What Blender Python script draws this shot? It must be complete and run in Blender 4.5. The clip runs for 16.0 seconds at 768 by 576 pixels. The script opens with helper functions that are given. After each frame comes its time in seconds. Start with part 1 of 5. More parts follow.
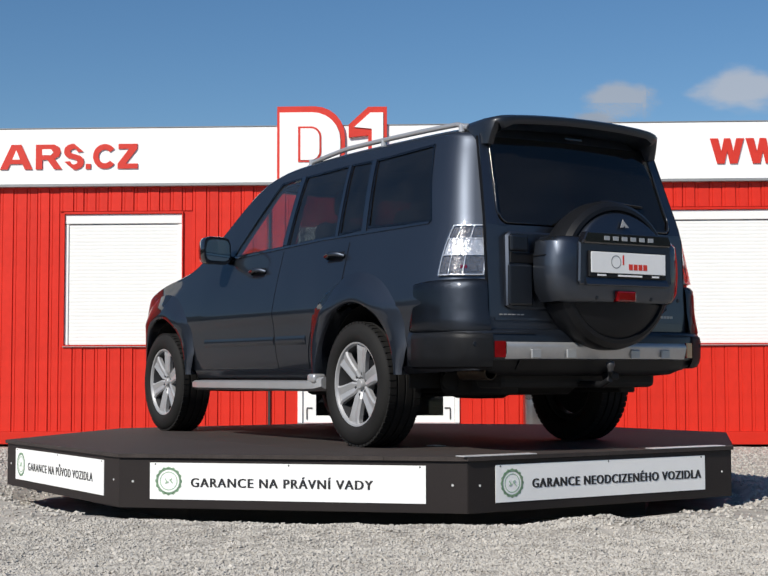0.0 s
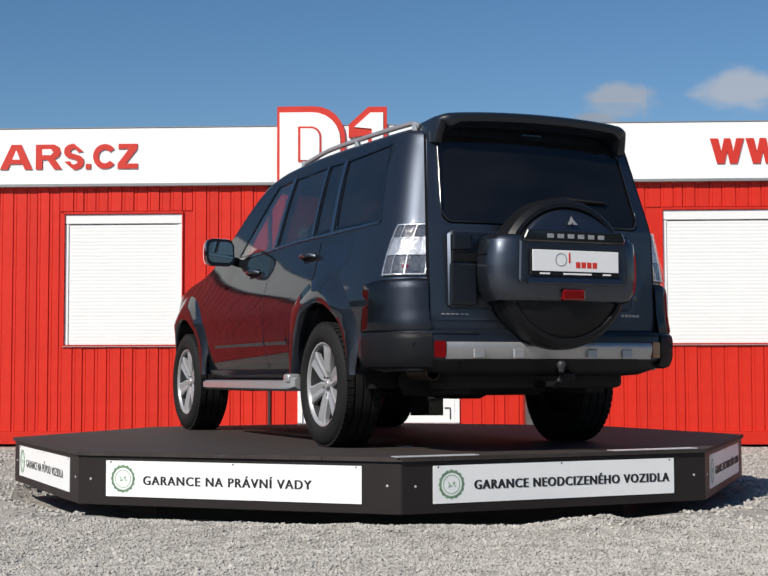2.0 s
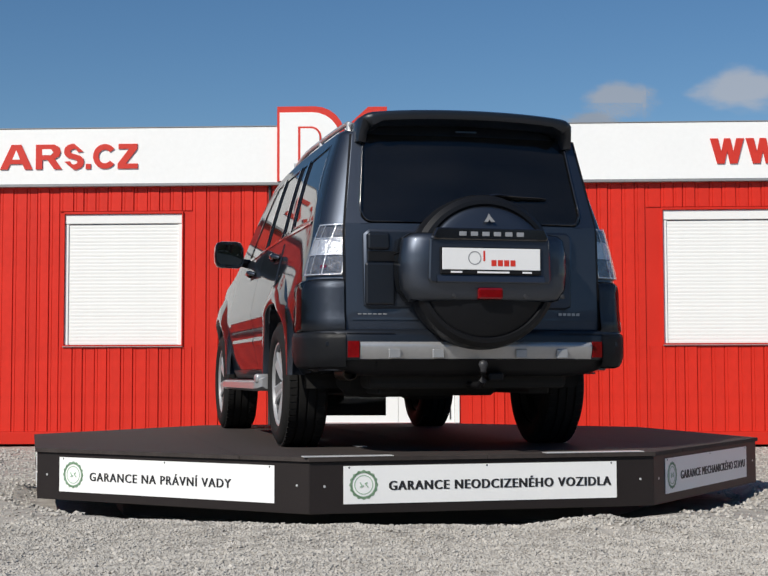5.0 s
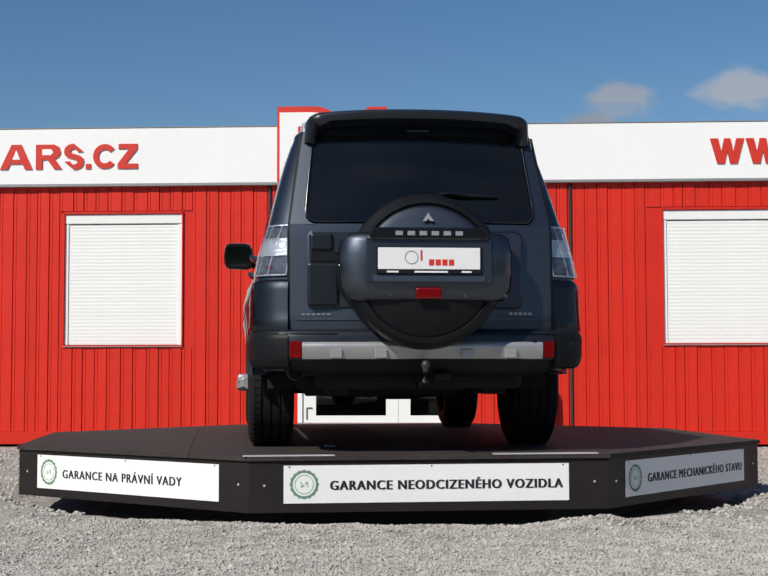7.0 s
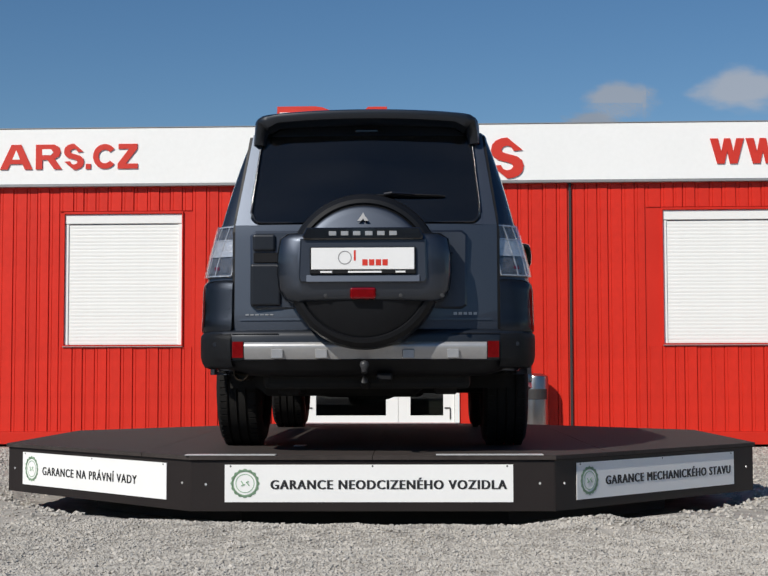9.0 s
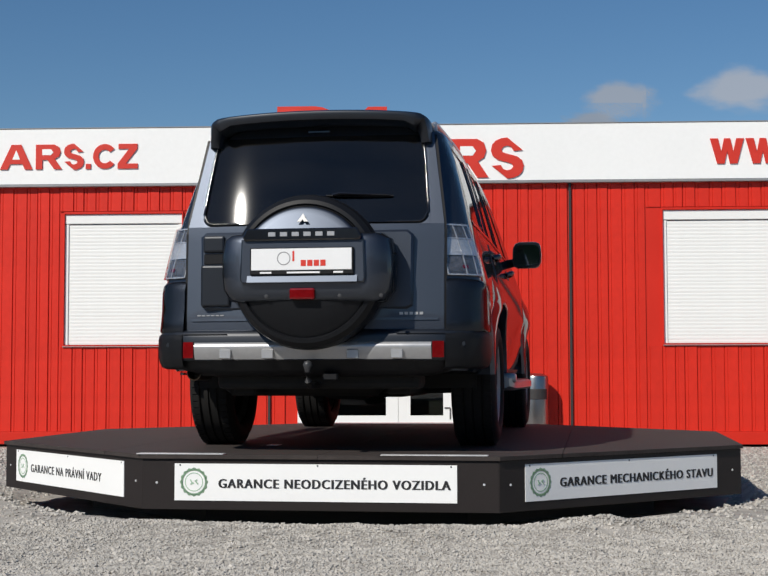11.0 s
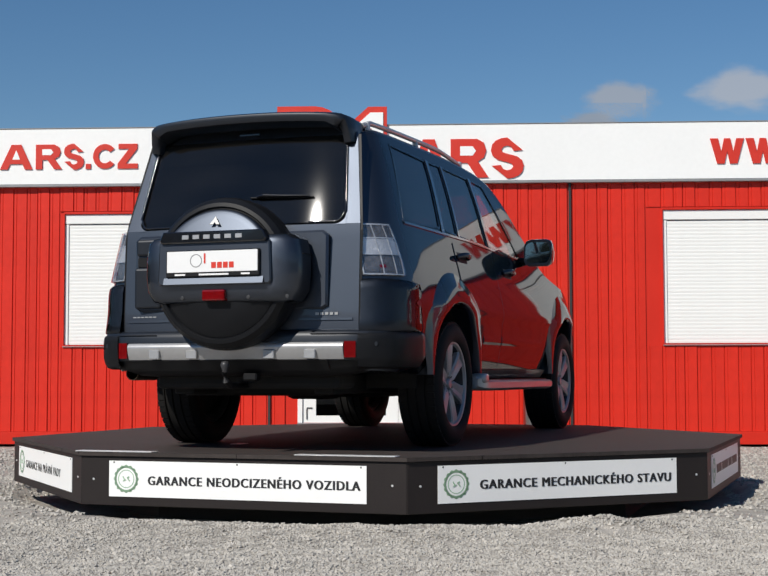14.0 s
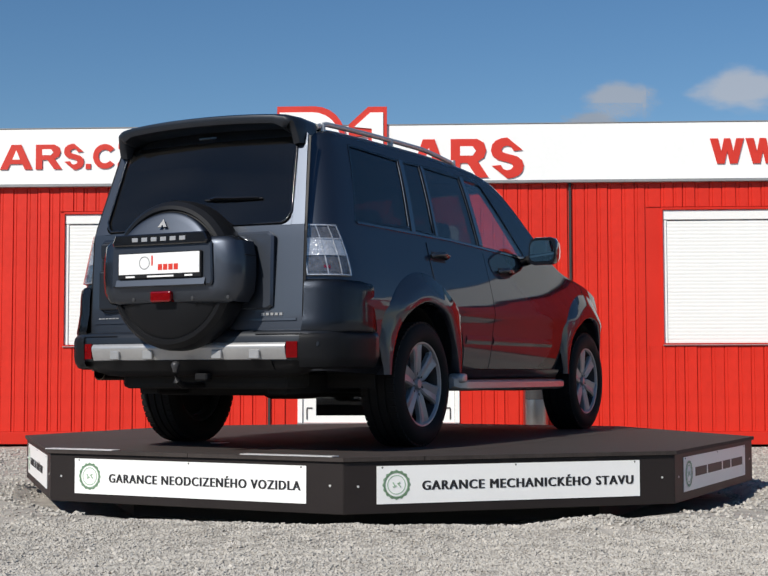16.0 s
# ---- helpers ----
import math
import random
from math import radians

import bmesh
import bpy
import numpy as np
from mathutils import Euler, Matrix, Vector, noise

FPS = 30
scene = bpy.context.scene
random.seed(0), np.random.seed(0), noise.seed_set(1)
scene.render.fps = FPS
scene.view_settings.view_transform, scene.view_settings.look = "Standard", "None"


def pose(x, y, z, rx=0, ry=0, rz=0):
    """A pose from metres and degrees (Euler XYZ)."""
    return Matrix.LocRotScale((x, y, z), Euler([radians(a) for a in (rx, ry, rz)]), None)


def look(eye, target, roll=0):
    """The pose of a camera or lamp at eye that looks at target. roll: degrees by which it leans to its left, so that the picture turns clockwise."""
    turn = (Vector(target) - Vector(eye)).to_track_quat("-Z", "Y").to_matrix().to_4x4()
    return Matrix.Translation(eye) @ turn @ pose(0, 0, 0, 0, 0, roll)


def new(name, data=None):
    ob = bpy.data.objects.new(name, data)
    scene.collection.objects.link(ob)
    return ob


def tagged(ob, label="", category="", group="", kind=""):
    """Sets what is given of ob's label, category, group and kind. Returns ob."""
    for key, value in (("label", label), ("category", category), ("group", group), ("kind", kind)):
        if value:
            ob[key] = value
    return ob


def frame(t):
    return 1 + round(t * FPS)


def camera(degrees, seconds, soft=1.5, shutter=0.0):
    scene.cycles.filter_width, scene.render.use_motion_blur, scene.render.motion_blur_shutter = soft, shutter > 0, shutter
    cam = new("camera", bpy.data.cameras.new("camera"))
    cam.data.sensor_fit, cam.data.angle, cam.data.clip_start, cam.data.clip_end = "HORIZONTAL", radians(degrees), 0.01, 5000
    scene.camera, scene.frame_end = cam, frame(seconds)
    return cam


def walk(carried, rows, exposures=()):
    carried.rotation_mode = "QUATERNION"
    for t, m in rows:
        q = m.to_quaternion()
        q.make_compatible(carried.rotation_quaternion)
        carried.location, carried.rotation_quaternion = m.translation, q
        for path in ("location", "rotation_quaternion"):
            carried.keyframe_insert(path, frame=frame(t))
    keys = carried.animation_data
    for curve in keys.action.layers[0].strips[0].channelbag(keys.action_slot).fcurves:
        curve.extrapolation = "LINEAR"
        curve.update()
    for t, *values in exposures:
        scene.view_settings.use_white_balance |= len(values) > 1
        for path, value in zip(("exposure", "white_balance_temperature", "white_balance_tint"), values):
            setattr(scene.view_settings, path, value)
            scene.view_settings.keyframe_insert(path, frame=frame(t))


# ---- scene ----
# camera on a tripod in front of the turntable
cam = camera(30.29, 16.0, soft=1.5)
EYE = Vector((0.0, -9.609, 0.79))
LOOK = Vector((math.sin(radians(0.085)), math.cos(radians(0.085)), math.tan(radians(3.386))))
VIEW = look(EYE, EYE + 10 * LOOK, roll=-0.122)
walk(cam, [(0.0, VIEW), (16.0, VIEW)], exposures=[(0.0, 0.03), (2.0, -0.02), (4.0, -0.10), (6.5, -0.17), (8.5, -0.21), (12.5, -0.21), (14.0, -0.16), (16.0, -0.03)])

# ------------------------------------------------------------------ light
SUN_AZ, SUN_EL = 219.4, 40.5  # degrees clockwise from +y, and above the horizon
world = bpy.data.worlds.new("sky")
scene.world = world
world.use_nodes = True
wn, wl = world.node_tree.nodes, world.node_tree.links
sky = wn.new("ShaderNodeTexSky")
sky.sky_type, sky.sun_disc = "NISHITA", False
sky.sun_elevation, sky.sun_rotation = radians(SUN_EL), radians(SUN_AZ)
sky.altitude, sky.air_density, sky.dust_density, sky.ozone_density = 250, 1.0, 0.0, 3.5
wn["Background"].inputs["Strength"].default_value = 0.085
tone = wn.new("ShaderNodeHueSaturation")
tone.inputs["Saturation"].default_value = 1.18
wl.new(sky.outputs["Color"], tone.inputs["Color"])
wl.new(tone.outputs["Color"], wn["Background"].inputs["Color"])

sun = new("sun", bpy.data.lights.new("sun", "SUN"))
sun.data.energy, sun.data.angle, sun.data.color = 5.0, radians(0.53), (1.0, 0.955, 0.88)
toward = Vector((math.sin(radians(SUN_AZ)) * math.cos(radians(SUN_EL)), math.cos(radians(SUN_AZ)) * math.cos(radians(SUN_EL)), math.sin(radians(SUN_EL))))
sun.matrix_world = look(toward * 40, (0, 0, 0))


# ------------------------------------------------------------------ materials
def material(name, color, rough=0.5, metal=0.0, vary=0.15, scale=6.0, fine=60.0, bump=0.0, bump_scale=None, coat=0.0, per_piece=0.0, spec=0.5, stretch=(1, 1, 1)):
    """A surface with large stains and fine grain in colour, roughness and relief."""
    m = bpy.data.materials.new(name)
    m.use_nodes = True
    n, l = m.node_tree.nodes, m.node_tree.links
    b = n["Principled BSDF"]
    tc, mp = n.new("ShaderNodeTexCoord"), n.new("ShaderNodeMapping")
    l.new(tc.outputs["Object"], mp.inputs["Vector"])
    mp.inputs["Scale"].default_value = stretch
    big, small = n.new("ShaderNodeTexNoise"), n.new("ShaderNodeTexNoise")
    for tex, s, d in ((big, scale, 5.0), (small, fine, 3.0)):
        tex.inputs["Scale"].default_value, tex.inputs["Detail"].default_value = s, d
        l.new(mp.outputs["Vector"], tex.inputs["Vector"])
    mix = n.new("ShaderNodeMath")
    mix.operation = "MULTIPLY_ADD"
    mix.inputs[1].default_value = 0.45
    l.new(small.outputs["Fac"], mix.inputs[0])
    half = n.new("ShaderNodeMath")
    half.operation = "MULTIPLY"
    half.inputs[1].default_value = 0.55
    l.new(big.outputs["Fac"], half.inputs[0])
    l.new(half.outputs[0], mix.inputs[2])
    ramp = n.new("ShaderNodeValToRGB")
    e = ramp.color_ramp.elements
    e[0].position, e[1].position = 0.3, 0.7
    e[0].color = (*[max(0.0, c * (1 - vary)) for c in color], 1)
    e[1].color = (*[min(1.0, c * (1 + vary)) for c in color], 1)
    l.new(mix.outputs[0], ramp.inputs["Fac"])
    out = ramp.outputs["Color"]
    if per_piece:
        info, hsv, rng = n.new("ShaderNodeObjectInfo"), n.new("ShaderNodeHueSaturation"), n.new("ShaderNodeMapRange")
        rng.inputs["To Min"].default_value, rng.inputs["To Max"].default_value = 1 - per_piece, 1 + per_piece
        l.new(info.outputs["Random"], rng.inputs["Value"])
        l.new(rng.outputs["Result"], hsv.inputs["Value"])
        l.new(out, hsv.inputs["Color"])
        out = hsv.outputs["Color"]
    l.new(out, b.inputs["Base Color"])
    rr = n.new("ShaderNodeMapRange")
    rr.inputs["To Min"].default_value, rr.inputs["To Max"].default_value = max(0.02, rough * 0.85), min(1.0, rough * 1.15)
    l.new(mix.outputs[0], rr.inputs["Value"])
    l.new(rr.outputs["Result"], b.inputs["Roughness"])
    b.inputs["Metallic"].default_value = metal
    b.inputs["Coat Weight"].default_value = coat
    b.inputs["Coat Roughness"].default_value = 0.03
    b.inputs["Specular IOR Level"].default_value = spec
    if bump:
        bp = n.new("ShaderNodeBump")
        bp.inputs["Strength"].default_value, bp.inputs["Distance"].default_value = bump, 0.01
        if bump_scale:
            t2 = n.new("ShaderNodeTexNoise")
            t2.inputs["Scale"].default_value, t2.inputs["Detail"].default_value = bump_scale, 4.0
            l.new(mp.outputs["Vector"], t2.inputs["Vector"])
            l.new(t2.outputs["Fac"], bp.inputs["Height"])
        else:
            l.new(mix.outputs[0], bp.inputs["Height"])
        l.new(bp.outputs["Normal"], b.inputs["Normal"])
    return m


def glass(name, tint, rough=0.0, sky_veil=0.0):
    """A thin tinted pane: lets part of the light straight through, mirrors the rest, and has a pale film painting in
    reflected cloud.
    """
    m = bpy.data.materials.new(name)
    m.use_nodes = True
    n, l = m.node_tree.nodes, m.node_tree.links
    n.remove(n["Principled BSDF"])
    tr, gl, mx = n.new("ShaderNodeBsdfTransparent"), n.new("ShaderNodeBsdfGlossy"), n.new("ShaderNodeMixShader")
    lw, pw, fr = n.new("ShaderNodeLayerWeight"), n.new("ShaderNodeMath"), n.new("ShaderNodeMath")
    tr.inputs["Color"].default_value = (*tint, 1)
    gl.inputs["Roughness"].default_value = rough
    lw.inputs["Blend"].default_value = 0.5
    pw.operation, fr.operation = "POWER", "MULTIPLY_ADD"
    pw.inputs[1].default_value, fr.inputs[1].default_value, fr.inputs[2].default_value = 5.0, 0.93, 0.06
    l.new(lw.outputs["Facing"], pw.inputs[0])
    l.new(pw.outputs[0], fr.inputs[0])
    l.new(fr.outputs[0], mx.inputs[0])
    l.new(tr.outputs[0], mx.inputs[1])
    l.new(gl.outputs[0], mx.inputs[2])
    # patchy diffuse film: lifts the pane's colour as reflected cloud would
    film, dm, nz, amount = n.new("ShaderNodeBsdfDiffuse"), n.new("ShaderNodeMixShader"), n.new("ShaderNodeTexNoise"), n.new("ShaderNodeMath")
    film.inputs["Color"].default_value = (0.50, 0.47, 0.43, 1)
    nz.inputs["Scale"].default_value, nz.inputs["Detail"].default_value = 2.6, 5.0
    amount.operation = "MULTIPLY"
    amount.inputs[1].default_value = 2 * sky_veil
    l.new(nz.outputs["Fac"], amount.inputs[0])
    l.new(amount.outputs[0], dm.inputs[0])
    l.new(mx.outputs[0], dm.inputs[1])
    l.new(film.outputs[0], dm.inputs[2])
    l.new(dm.outputs[0], n["Material Output"].inputs["Surface"])
    return m


RED = material("red_enamel", (0.635, 0.027, 0.013), 0.45, vary=0.10, scale=1.3, fine=14, bump=0.03, per_piece=0.05, spec=0.3)
RED_TRIM = material("red_trim", (0.60, 0.025, 0.012), 0.45, vary=0.08, scale=2, spec=0.3)
SIGN_RED = material("sign_red", (0.62, 0.035, 0.018), 0.45, vary=0.05)
WHITE = material("white_board", (0.89, 0.89, 0.865), 0.45, vary=0.03, scale=1.0, fine=20)
PVC = material("white_plastic", (0.86, 0.86, 0.83), 0.35, vary=0.03, scale=3)
SLAT = material("shutter_slat", (0.87, 0.87, 0.835), 0.4, vary=0.02, per_piece=0.012)
GREY_TRIM = material("grey_trim", (0.30, 0.30, 0.30), 0.45, metal=0.3, vary=0.1)
DARK = material("dark_joint", (0.03, 0.028, 0.028), 0.6, vary=0.2)
STEEL = material("stainless_steel", (0.36, 0.36, 0.355), 0.3, metal=1.0, vary=0.08, scale=8)
ALU = material("aluminium_strip", (0.70, 0.70, 0.69), 0.42, metal=0.45, vary=0.12, scale=10)
DECK = material("deck_film", (0.045, 0.037, 0.034), 0.72, vary=0.34, scale=1.6, fine=16, bump=0.10, spec=0.22, stretch=(1, 9, 1))
SKIRT = material("skirt_film", (0.020, 0.0155, 0.0145), 0.50, vary=0.15, scale=3, fine=120, bump=0.05, per_piece=0.06, spec=0.3)
CARD = material("sign_card", (0.89, 0.89, 0.87), 0.35, vary=0.02, scale=4)
INK = material("black_ink", (0.018, 0.018, 0.02), 0.5, vary=0.1)
GREEN = material("green_ink", (0.33, 0.50, 0.34), 0.5, vary=0.12)
GRAVEL = material("gravel_bed", (0.36, 0.332, 0.295), 0.95, vary=0.35, scale=9, fine=140, bump=0.7, bump_scale=70, spec=0.2)
STONE = material("gravel_stone", (0.44, 0.412, 0.370), 0.92, vary=0.34, scale=9, fine=40, spec=0.2)
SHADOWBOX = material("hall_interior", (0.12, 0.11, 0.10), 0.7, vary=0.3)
BANK = material("reflection_bank", (0.035, 0.045, 0.022), 0.95, vary=0.5, scale=0.4, fine=3.0, bump=0.6, spec=0.1)
PANE = glass("clear_pane", (0.55, 0.58, 0.57))


# ------------------------------------------------------------------ mesh helpers
def mesh_of(name, bm, mat, smooth=None):
    me = bpy.data.meshes.new(name)
    bmesh.ops.recalc_face_normals(bm, faces=bm.faces)
    bm.to_mesh(me)
    bm.free()
    if mat:
        me.materials.append(mat)
    if smooth is not None:
        for p in me.polygons:
            p.use_smooth = True
        me.set_sharp_from_angle(angle=radians(smooth))
    return me


def part(name, bm, mat, parent=None, label="", smooth=None, kind=""):
    ob = new(name, mesh_of(name, bm, mat, smooth))
    if parent is not None:
        ob.parent = parent
    return tagged(ob, label=label, kind=kind)


def box(bm, lo, hi, bevel=0.0, seg=1):
    vs = [bm.verts.new((x, y, z)) for x in (lo[0], hi[0]) for y in (lo[1], hi[1]) for z in (lo[2], hi[2])]
    fs = [bm.faces.new([vs[i] for i in q]) for q in ((0, 1, 3, 2), (4, 6, 7, 5), (0, 4, 5, 1), (2, 3, 7, 6), (0, 2, 6, 4), (1, 5, 7, 3))]
    if bevel:
        es = list({e for f in fs for e in f.edges})
        bmesh.ops.bevel(bm, geom=es, offset=bevel, segments=seg, affect="EDGES", profile=0.5)
    return bm


def boxed(lo, hi, bevel=0.0, seg=1):
    return box(bmesh.new(), lo, hi, bevel, seg)


def prism(bm, outline, axis, a, b, bevel=0.0):
    """A flat outline of (p, q) pairs pushed along an axis from a to b."""
    def at3(p, q, r):
        return {"x": (r, p, q), "y": (p, r, q), "z": (p, q, r)}[axis]
    lo = [bm.verts.new(at3(p, q, a)) for p, q in outline]
    hi = [bm.verts.new(at3(p, q, b)) for p, q in outline]
    fs = [bm.faces.new(lo), bm.faces.new(hi[::-1])]
    k = len(outline)
    for i in range(k):
        fs.append(bm.faces.new((lo[i], hi[i], hi[(i + 1) % k], lo[(i + 1) % k])))
    if bevel:
        bmesh.ops.recalc_face_normals(bm, faces=fs)
        es = [e for e in fs[0].edges] + [e for e in fs[1].edges]
        bmesh.ops.bevel(bm, geom=es, offset=bevel, segments=1, affect="EDGES")
    return bm


def lathe(bm, profile, steps, axis="z", center=(0, 0, 0), a0=0.0, a1=360.0):
    """Turn a profile of (radius, along) pairs round an axis."""
    closed = abs(a1 - a0) >= 359.9
    rings = []
    for i in range(steps if closed else steps + 1):
        a = radians(a0 + (a1 - a0) * i / steps)
        ring = []
        for r, h in profile:
            c, s = r * math.cos(a), r * math.sin(a)
            p = {"z": (c, s, h), "x": (h, c, s), "y": (c, h, s)}[axis]
            ring.append(bm.verts.new(Vector(p) + Vector(center)))
        rings.append(ring)
    for i in range(len(rings) if closed else len(rings) - 1):
        r0, r1 = rings[i], rings[(i + 1) % len(rings)]
        for j in range(len(profile) - 1):
            bm.faces.new((r0[j], r1[j], r1[j + 1], r0[j + 1]))
    bmesh.ops.remove_doubles(bm, verts=bm.verts, dist=1e-6)
    return bm


def tube(bm, pts, radius, sides=10):
    """A round bar along a line of points, closed at its ends."""
    pts = [Vector(p) for p in pts]
    rings = []
    for i, p in enumerate(pts):
        d = (pts[min(i + 1, len(pts) - 1)] - pts[max(i - 1, 0)]).normalized()
        u = d.orthogonal().normalized() if abs(d.z) > 0.95 else d.cross(Vector((0, 0, 1))).normalized()
        v = d.cross(u)
        r = radius[i] if isinstance(radius, (list, tuple)) else radius
        rings.append([bm.verts.new(p + r * (math.cos(2 * math.pi * k / sides) * u + math.sin(2 * math.pi * k / sides) * v)) for k in range(sides)])
    for a, b in zip(rings, rings[1:]):
        for k in range(sides):
            bm.faces.new((a[k], a[(k + 1) % sides], b[(k + 1) % sides], b[k]))
    bm.faces.new(rings[0][::-1])
    bm.faces.new(rings[-1])
    return bm


def lettering(text, x0, x1, z0, height, y, mat, parent, name="letter", bold=0.0, depth=0.0015):
    """Words in the built-in font, upright in the x-z plane at y, facing -y, fitted between x0 and x1."""
    cu = bpy.data.curves.new(name, "FONT")
    cu.body, cu.resolution_u, cu.offset, cu.extrude, cu.space_character = text, 3, bold, 0.01, 1.16
    tmp = new("tmp_text", cu)
    bpy.context.view_layer.update()
    me = bpy.data.meshes.new_from_object(tmp.evaluated_get(bpy.context.evaluated_depsgraph_get()))
    bpy.data.objects.remove(tmp)
    bpy.data.curves.remove(cu)
    co = np.empty(len(me.vertices) * 3)
    me.vertices.foreach_get("co", co)
    co = co.reshape(-1, 3)
    lo, hi = co.min(0), co.max(0)
    cap = 0.729
    res = np.empty_like(co)
    res[:, 0] = x0 + (co[:, 0] - lo[0]) / (hi[0] - lo[0]) * (x1 - x0)
    res[:, 2] = z0 + co[:, 1] / cap * height
    res[:, 1] = y - np.where(co[:, 2] > 0, depth, 0.0)
    me.vertices.foreach_set("co", res.ravel())
    twins = []  # further prints, a hair to the side, for the heavy stroke
    for k in (1, 2, 3):
        twin = me.copy()
        res[:, 0] += (x1 - x0) * 0.0019
        res[:, 1] -= 0.0003
        twin.vertices.foreach_set("co", res.ravel())
        twins.append(twin)
    # one mesh a letter: islands that lie over one another belong together
    bm = bmesh.new()
    bm.from_mesh(me)
    bpy.data.meshes.remove(me)
    for twin in twins:
        bm.from_mesh(twin)
        bpy.data.meshes.remove(twin)
    bm.verts.index_update()
    bm.faces.index_update()
    bm.verts.ensure_lookup_table()
    seen, islands = set(), []
    for v in bm.verts:
        if v.index in seen:
            continue
        todo, isle = [v], []
        seen.add(v.index)
        while todo:
            c = todo.pop()
            isle.append(c)
            for e in c.link_edges:
                o = e.other_vert(c)
                if o.index not in seen:
                    seen.add(o.index)
                    todo.append(o)
        islands.append((min(p.co.x for p in isle), max(p.co.x for p in isle), isle))
    islands.sort(key=lambda t: t[0])
    letters = []
    for a, b, isle in islands:
        if letters and a < letters[-1][1] - 0.5 * min(b - a, letters[-1][1] - letters[-1][0]):
            letters[-1][1] = max(b, letters[-1][1])
            letters[-1][2] += isle
        else:
            letters.append([a, b, list(isle)])
    for a, b, isle in letters:
        ids = {v.index: i for i, v in enumerate(isle)}
        faces = [f for f in {f for v in isle for f in v.link_faces}]
        faces.sort(key=lambda f: f.index)
        lm = bpy.data.meshes.new(name)
        lm.from_pydata([tuple(v.co) for v in isle], [], [[ids[v.index] for v in f.verts] for f in faces])
        lm.materials.append(mat)
        new(name, lm).parent = parent
    bm.free()


# ------------------------------------------------------------------ ground
def height_at(x, y):
    """The gravel yard: level, with shallow ruts and a low heap before the turntable."""
    h = 0.024 * noise.noise((x * 1.1, y * 1.1, 3.0)) + 0.010 * noise.noise((x * 3.1, y * 3.1, 7.0)) + 0.006 * noise.noise((x * 8.0, y * 8.0, 1.0))
    h += (0.062 + 0.03 * noise.noise((x * 6.0, y * 6.0, 5.0))) * math.exp(-((x - 1.12) / 0.36) ** 2 - ((y + 2.58) / 0.19) ** 2)
    r = math.hypot(x, y)
    h += (0.030 + 0.018 * noise.noise((x * 2.3, y * 2.3, 11.0))) * math.exp(-((r - 2.62) / 0.30) ** 2)
    if r < 2.42:
        h -= 0.05
    return h * max(0.0, 1 - max(0.0, r - 6) / 6) - 0.004


def ground():
    bm = bmesh.new()
    xs = [-3000, -300, -60, -20] + list(np.linspace(-8, 8, 161)) + [20, 60, 300, 3000]
    ys = [-3000, -300, -60, -12] + list(np.linspace(-6, 6.0, 121)) + [12, 60, 300, 3000]
    grid = [[bm.verts.new((x, y, height_at(x, y))) for x in xs] for y in ys]
    for r0, r1 in zip(grid, grid[1:]):
        for i in range(len(xs) - 1):
            bm.faces.new((r0[i], r0[i + 1], r1[i + 1], r1[i]))
    g = part("ground", bm, GRAVEL, smooth=80)
    tagged(g, "grey crushed gravel yard, uneven and dusty", "ground", kind="structure")


def gravel():
    """Crushed stones, thick in front of the turntable and sparser behind and beside it."""
    rng = np.random.default_rng(5)
    base = np.array([(1, 0, 0), (-1, 0, 0), (0, 1, 0), (0, -1, 0), (0, 0, 1), (0, 0, -1)], float)
    tri = np.array([(0, 2, 4), (2, 1, 4), (1, 3, 4), (3, 0, 4), (2, 0, 5), (1, 2, 5), (3, 1, 5), (0, 3, 5)])
    spots = []
    for count, x0, x1, y0, y1, lo, hi in ((58000, -2.2, 2.2, -4.3, -2.2, 0.0045, 0.0105), (2200, -2.2, 2.2, -4.3, -2.2, 0.009, 0.017), (40, 0.8, 1.5, -2.80, -2.45, 0.008, 0.020),
                                          (9000, -4.6, -1.6, -2.4, 5.2, 0.009, 0.02), (9000, 1.6, 4.6, -2.4, 5.2, 0.009, 0.02)):
        for x, y, r in zip(rng.uniform(x0, x1, count), rng.uniform(y0, y1, count), lo + (hi - lo) * rng.random(count) ** 2.2):
            if math.hypot(x, y) > 2.28:
                spots.append((x, y, r))
    verts, faces = [], []
    for i, (x, y, r) in enumerate(spots):
        q = np.linalg.qr(rng.normal(size=(3, 3)))[0]
        v = (base * rng.uniform(0.6, 1.35, (6, 1)) * r) @ q
        v[:, 2] *= 0.75
        verts.append(v + (x, y, height_at(x, y) + r * 0.25))
        faces.append(tri + 6 * i)
    me = bpy.data.meshes.new("gravel_stones")
    me.from_pydata(np.concatenate(verts).tolist(), [], np.concatenate(faces).tolist())
    me.materials.append(STONE)
    tagged(new("gravel_stones", me), "loose crushed grey stones on the yard", "gravel", kind="stuff")


# ------------------------------------------------------------------ the building
WALL = pose(0, 5.6, 0, 0, 0, -2.9)  # x along the facade, -y out of it
S0, S1 = -7.66, 13.0
BAND0, BAND1 = 2.822, 3.44
WINDOWS = [(-3.45, -2.165, 1.085, 2.52), (2.997, 4.29, 1.085, 2.52), (9.4, 10.69, 1.085, 2.52)]
DOOR = (-0.905, 0.825, 0.25, 2.35)
JOINTS = [-4.44, -1.211, 2.015, 5.24, 8.47]


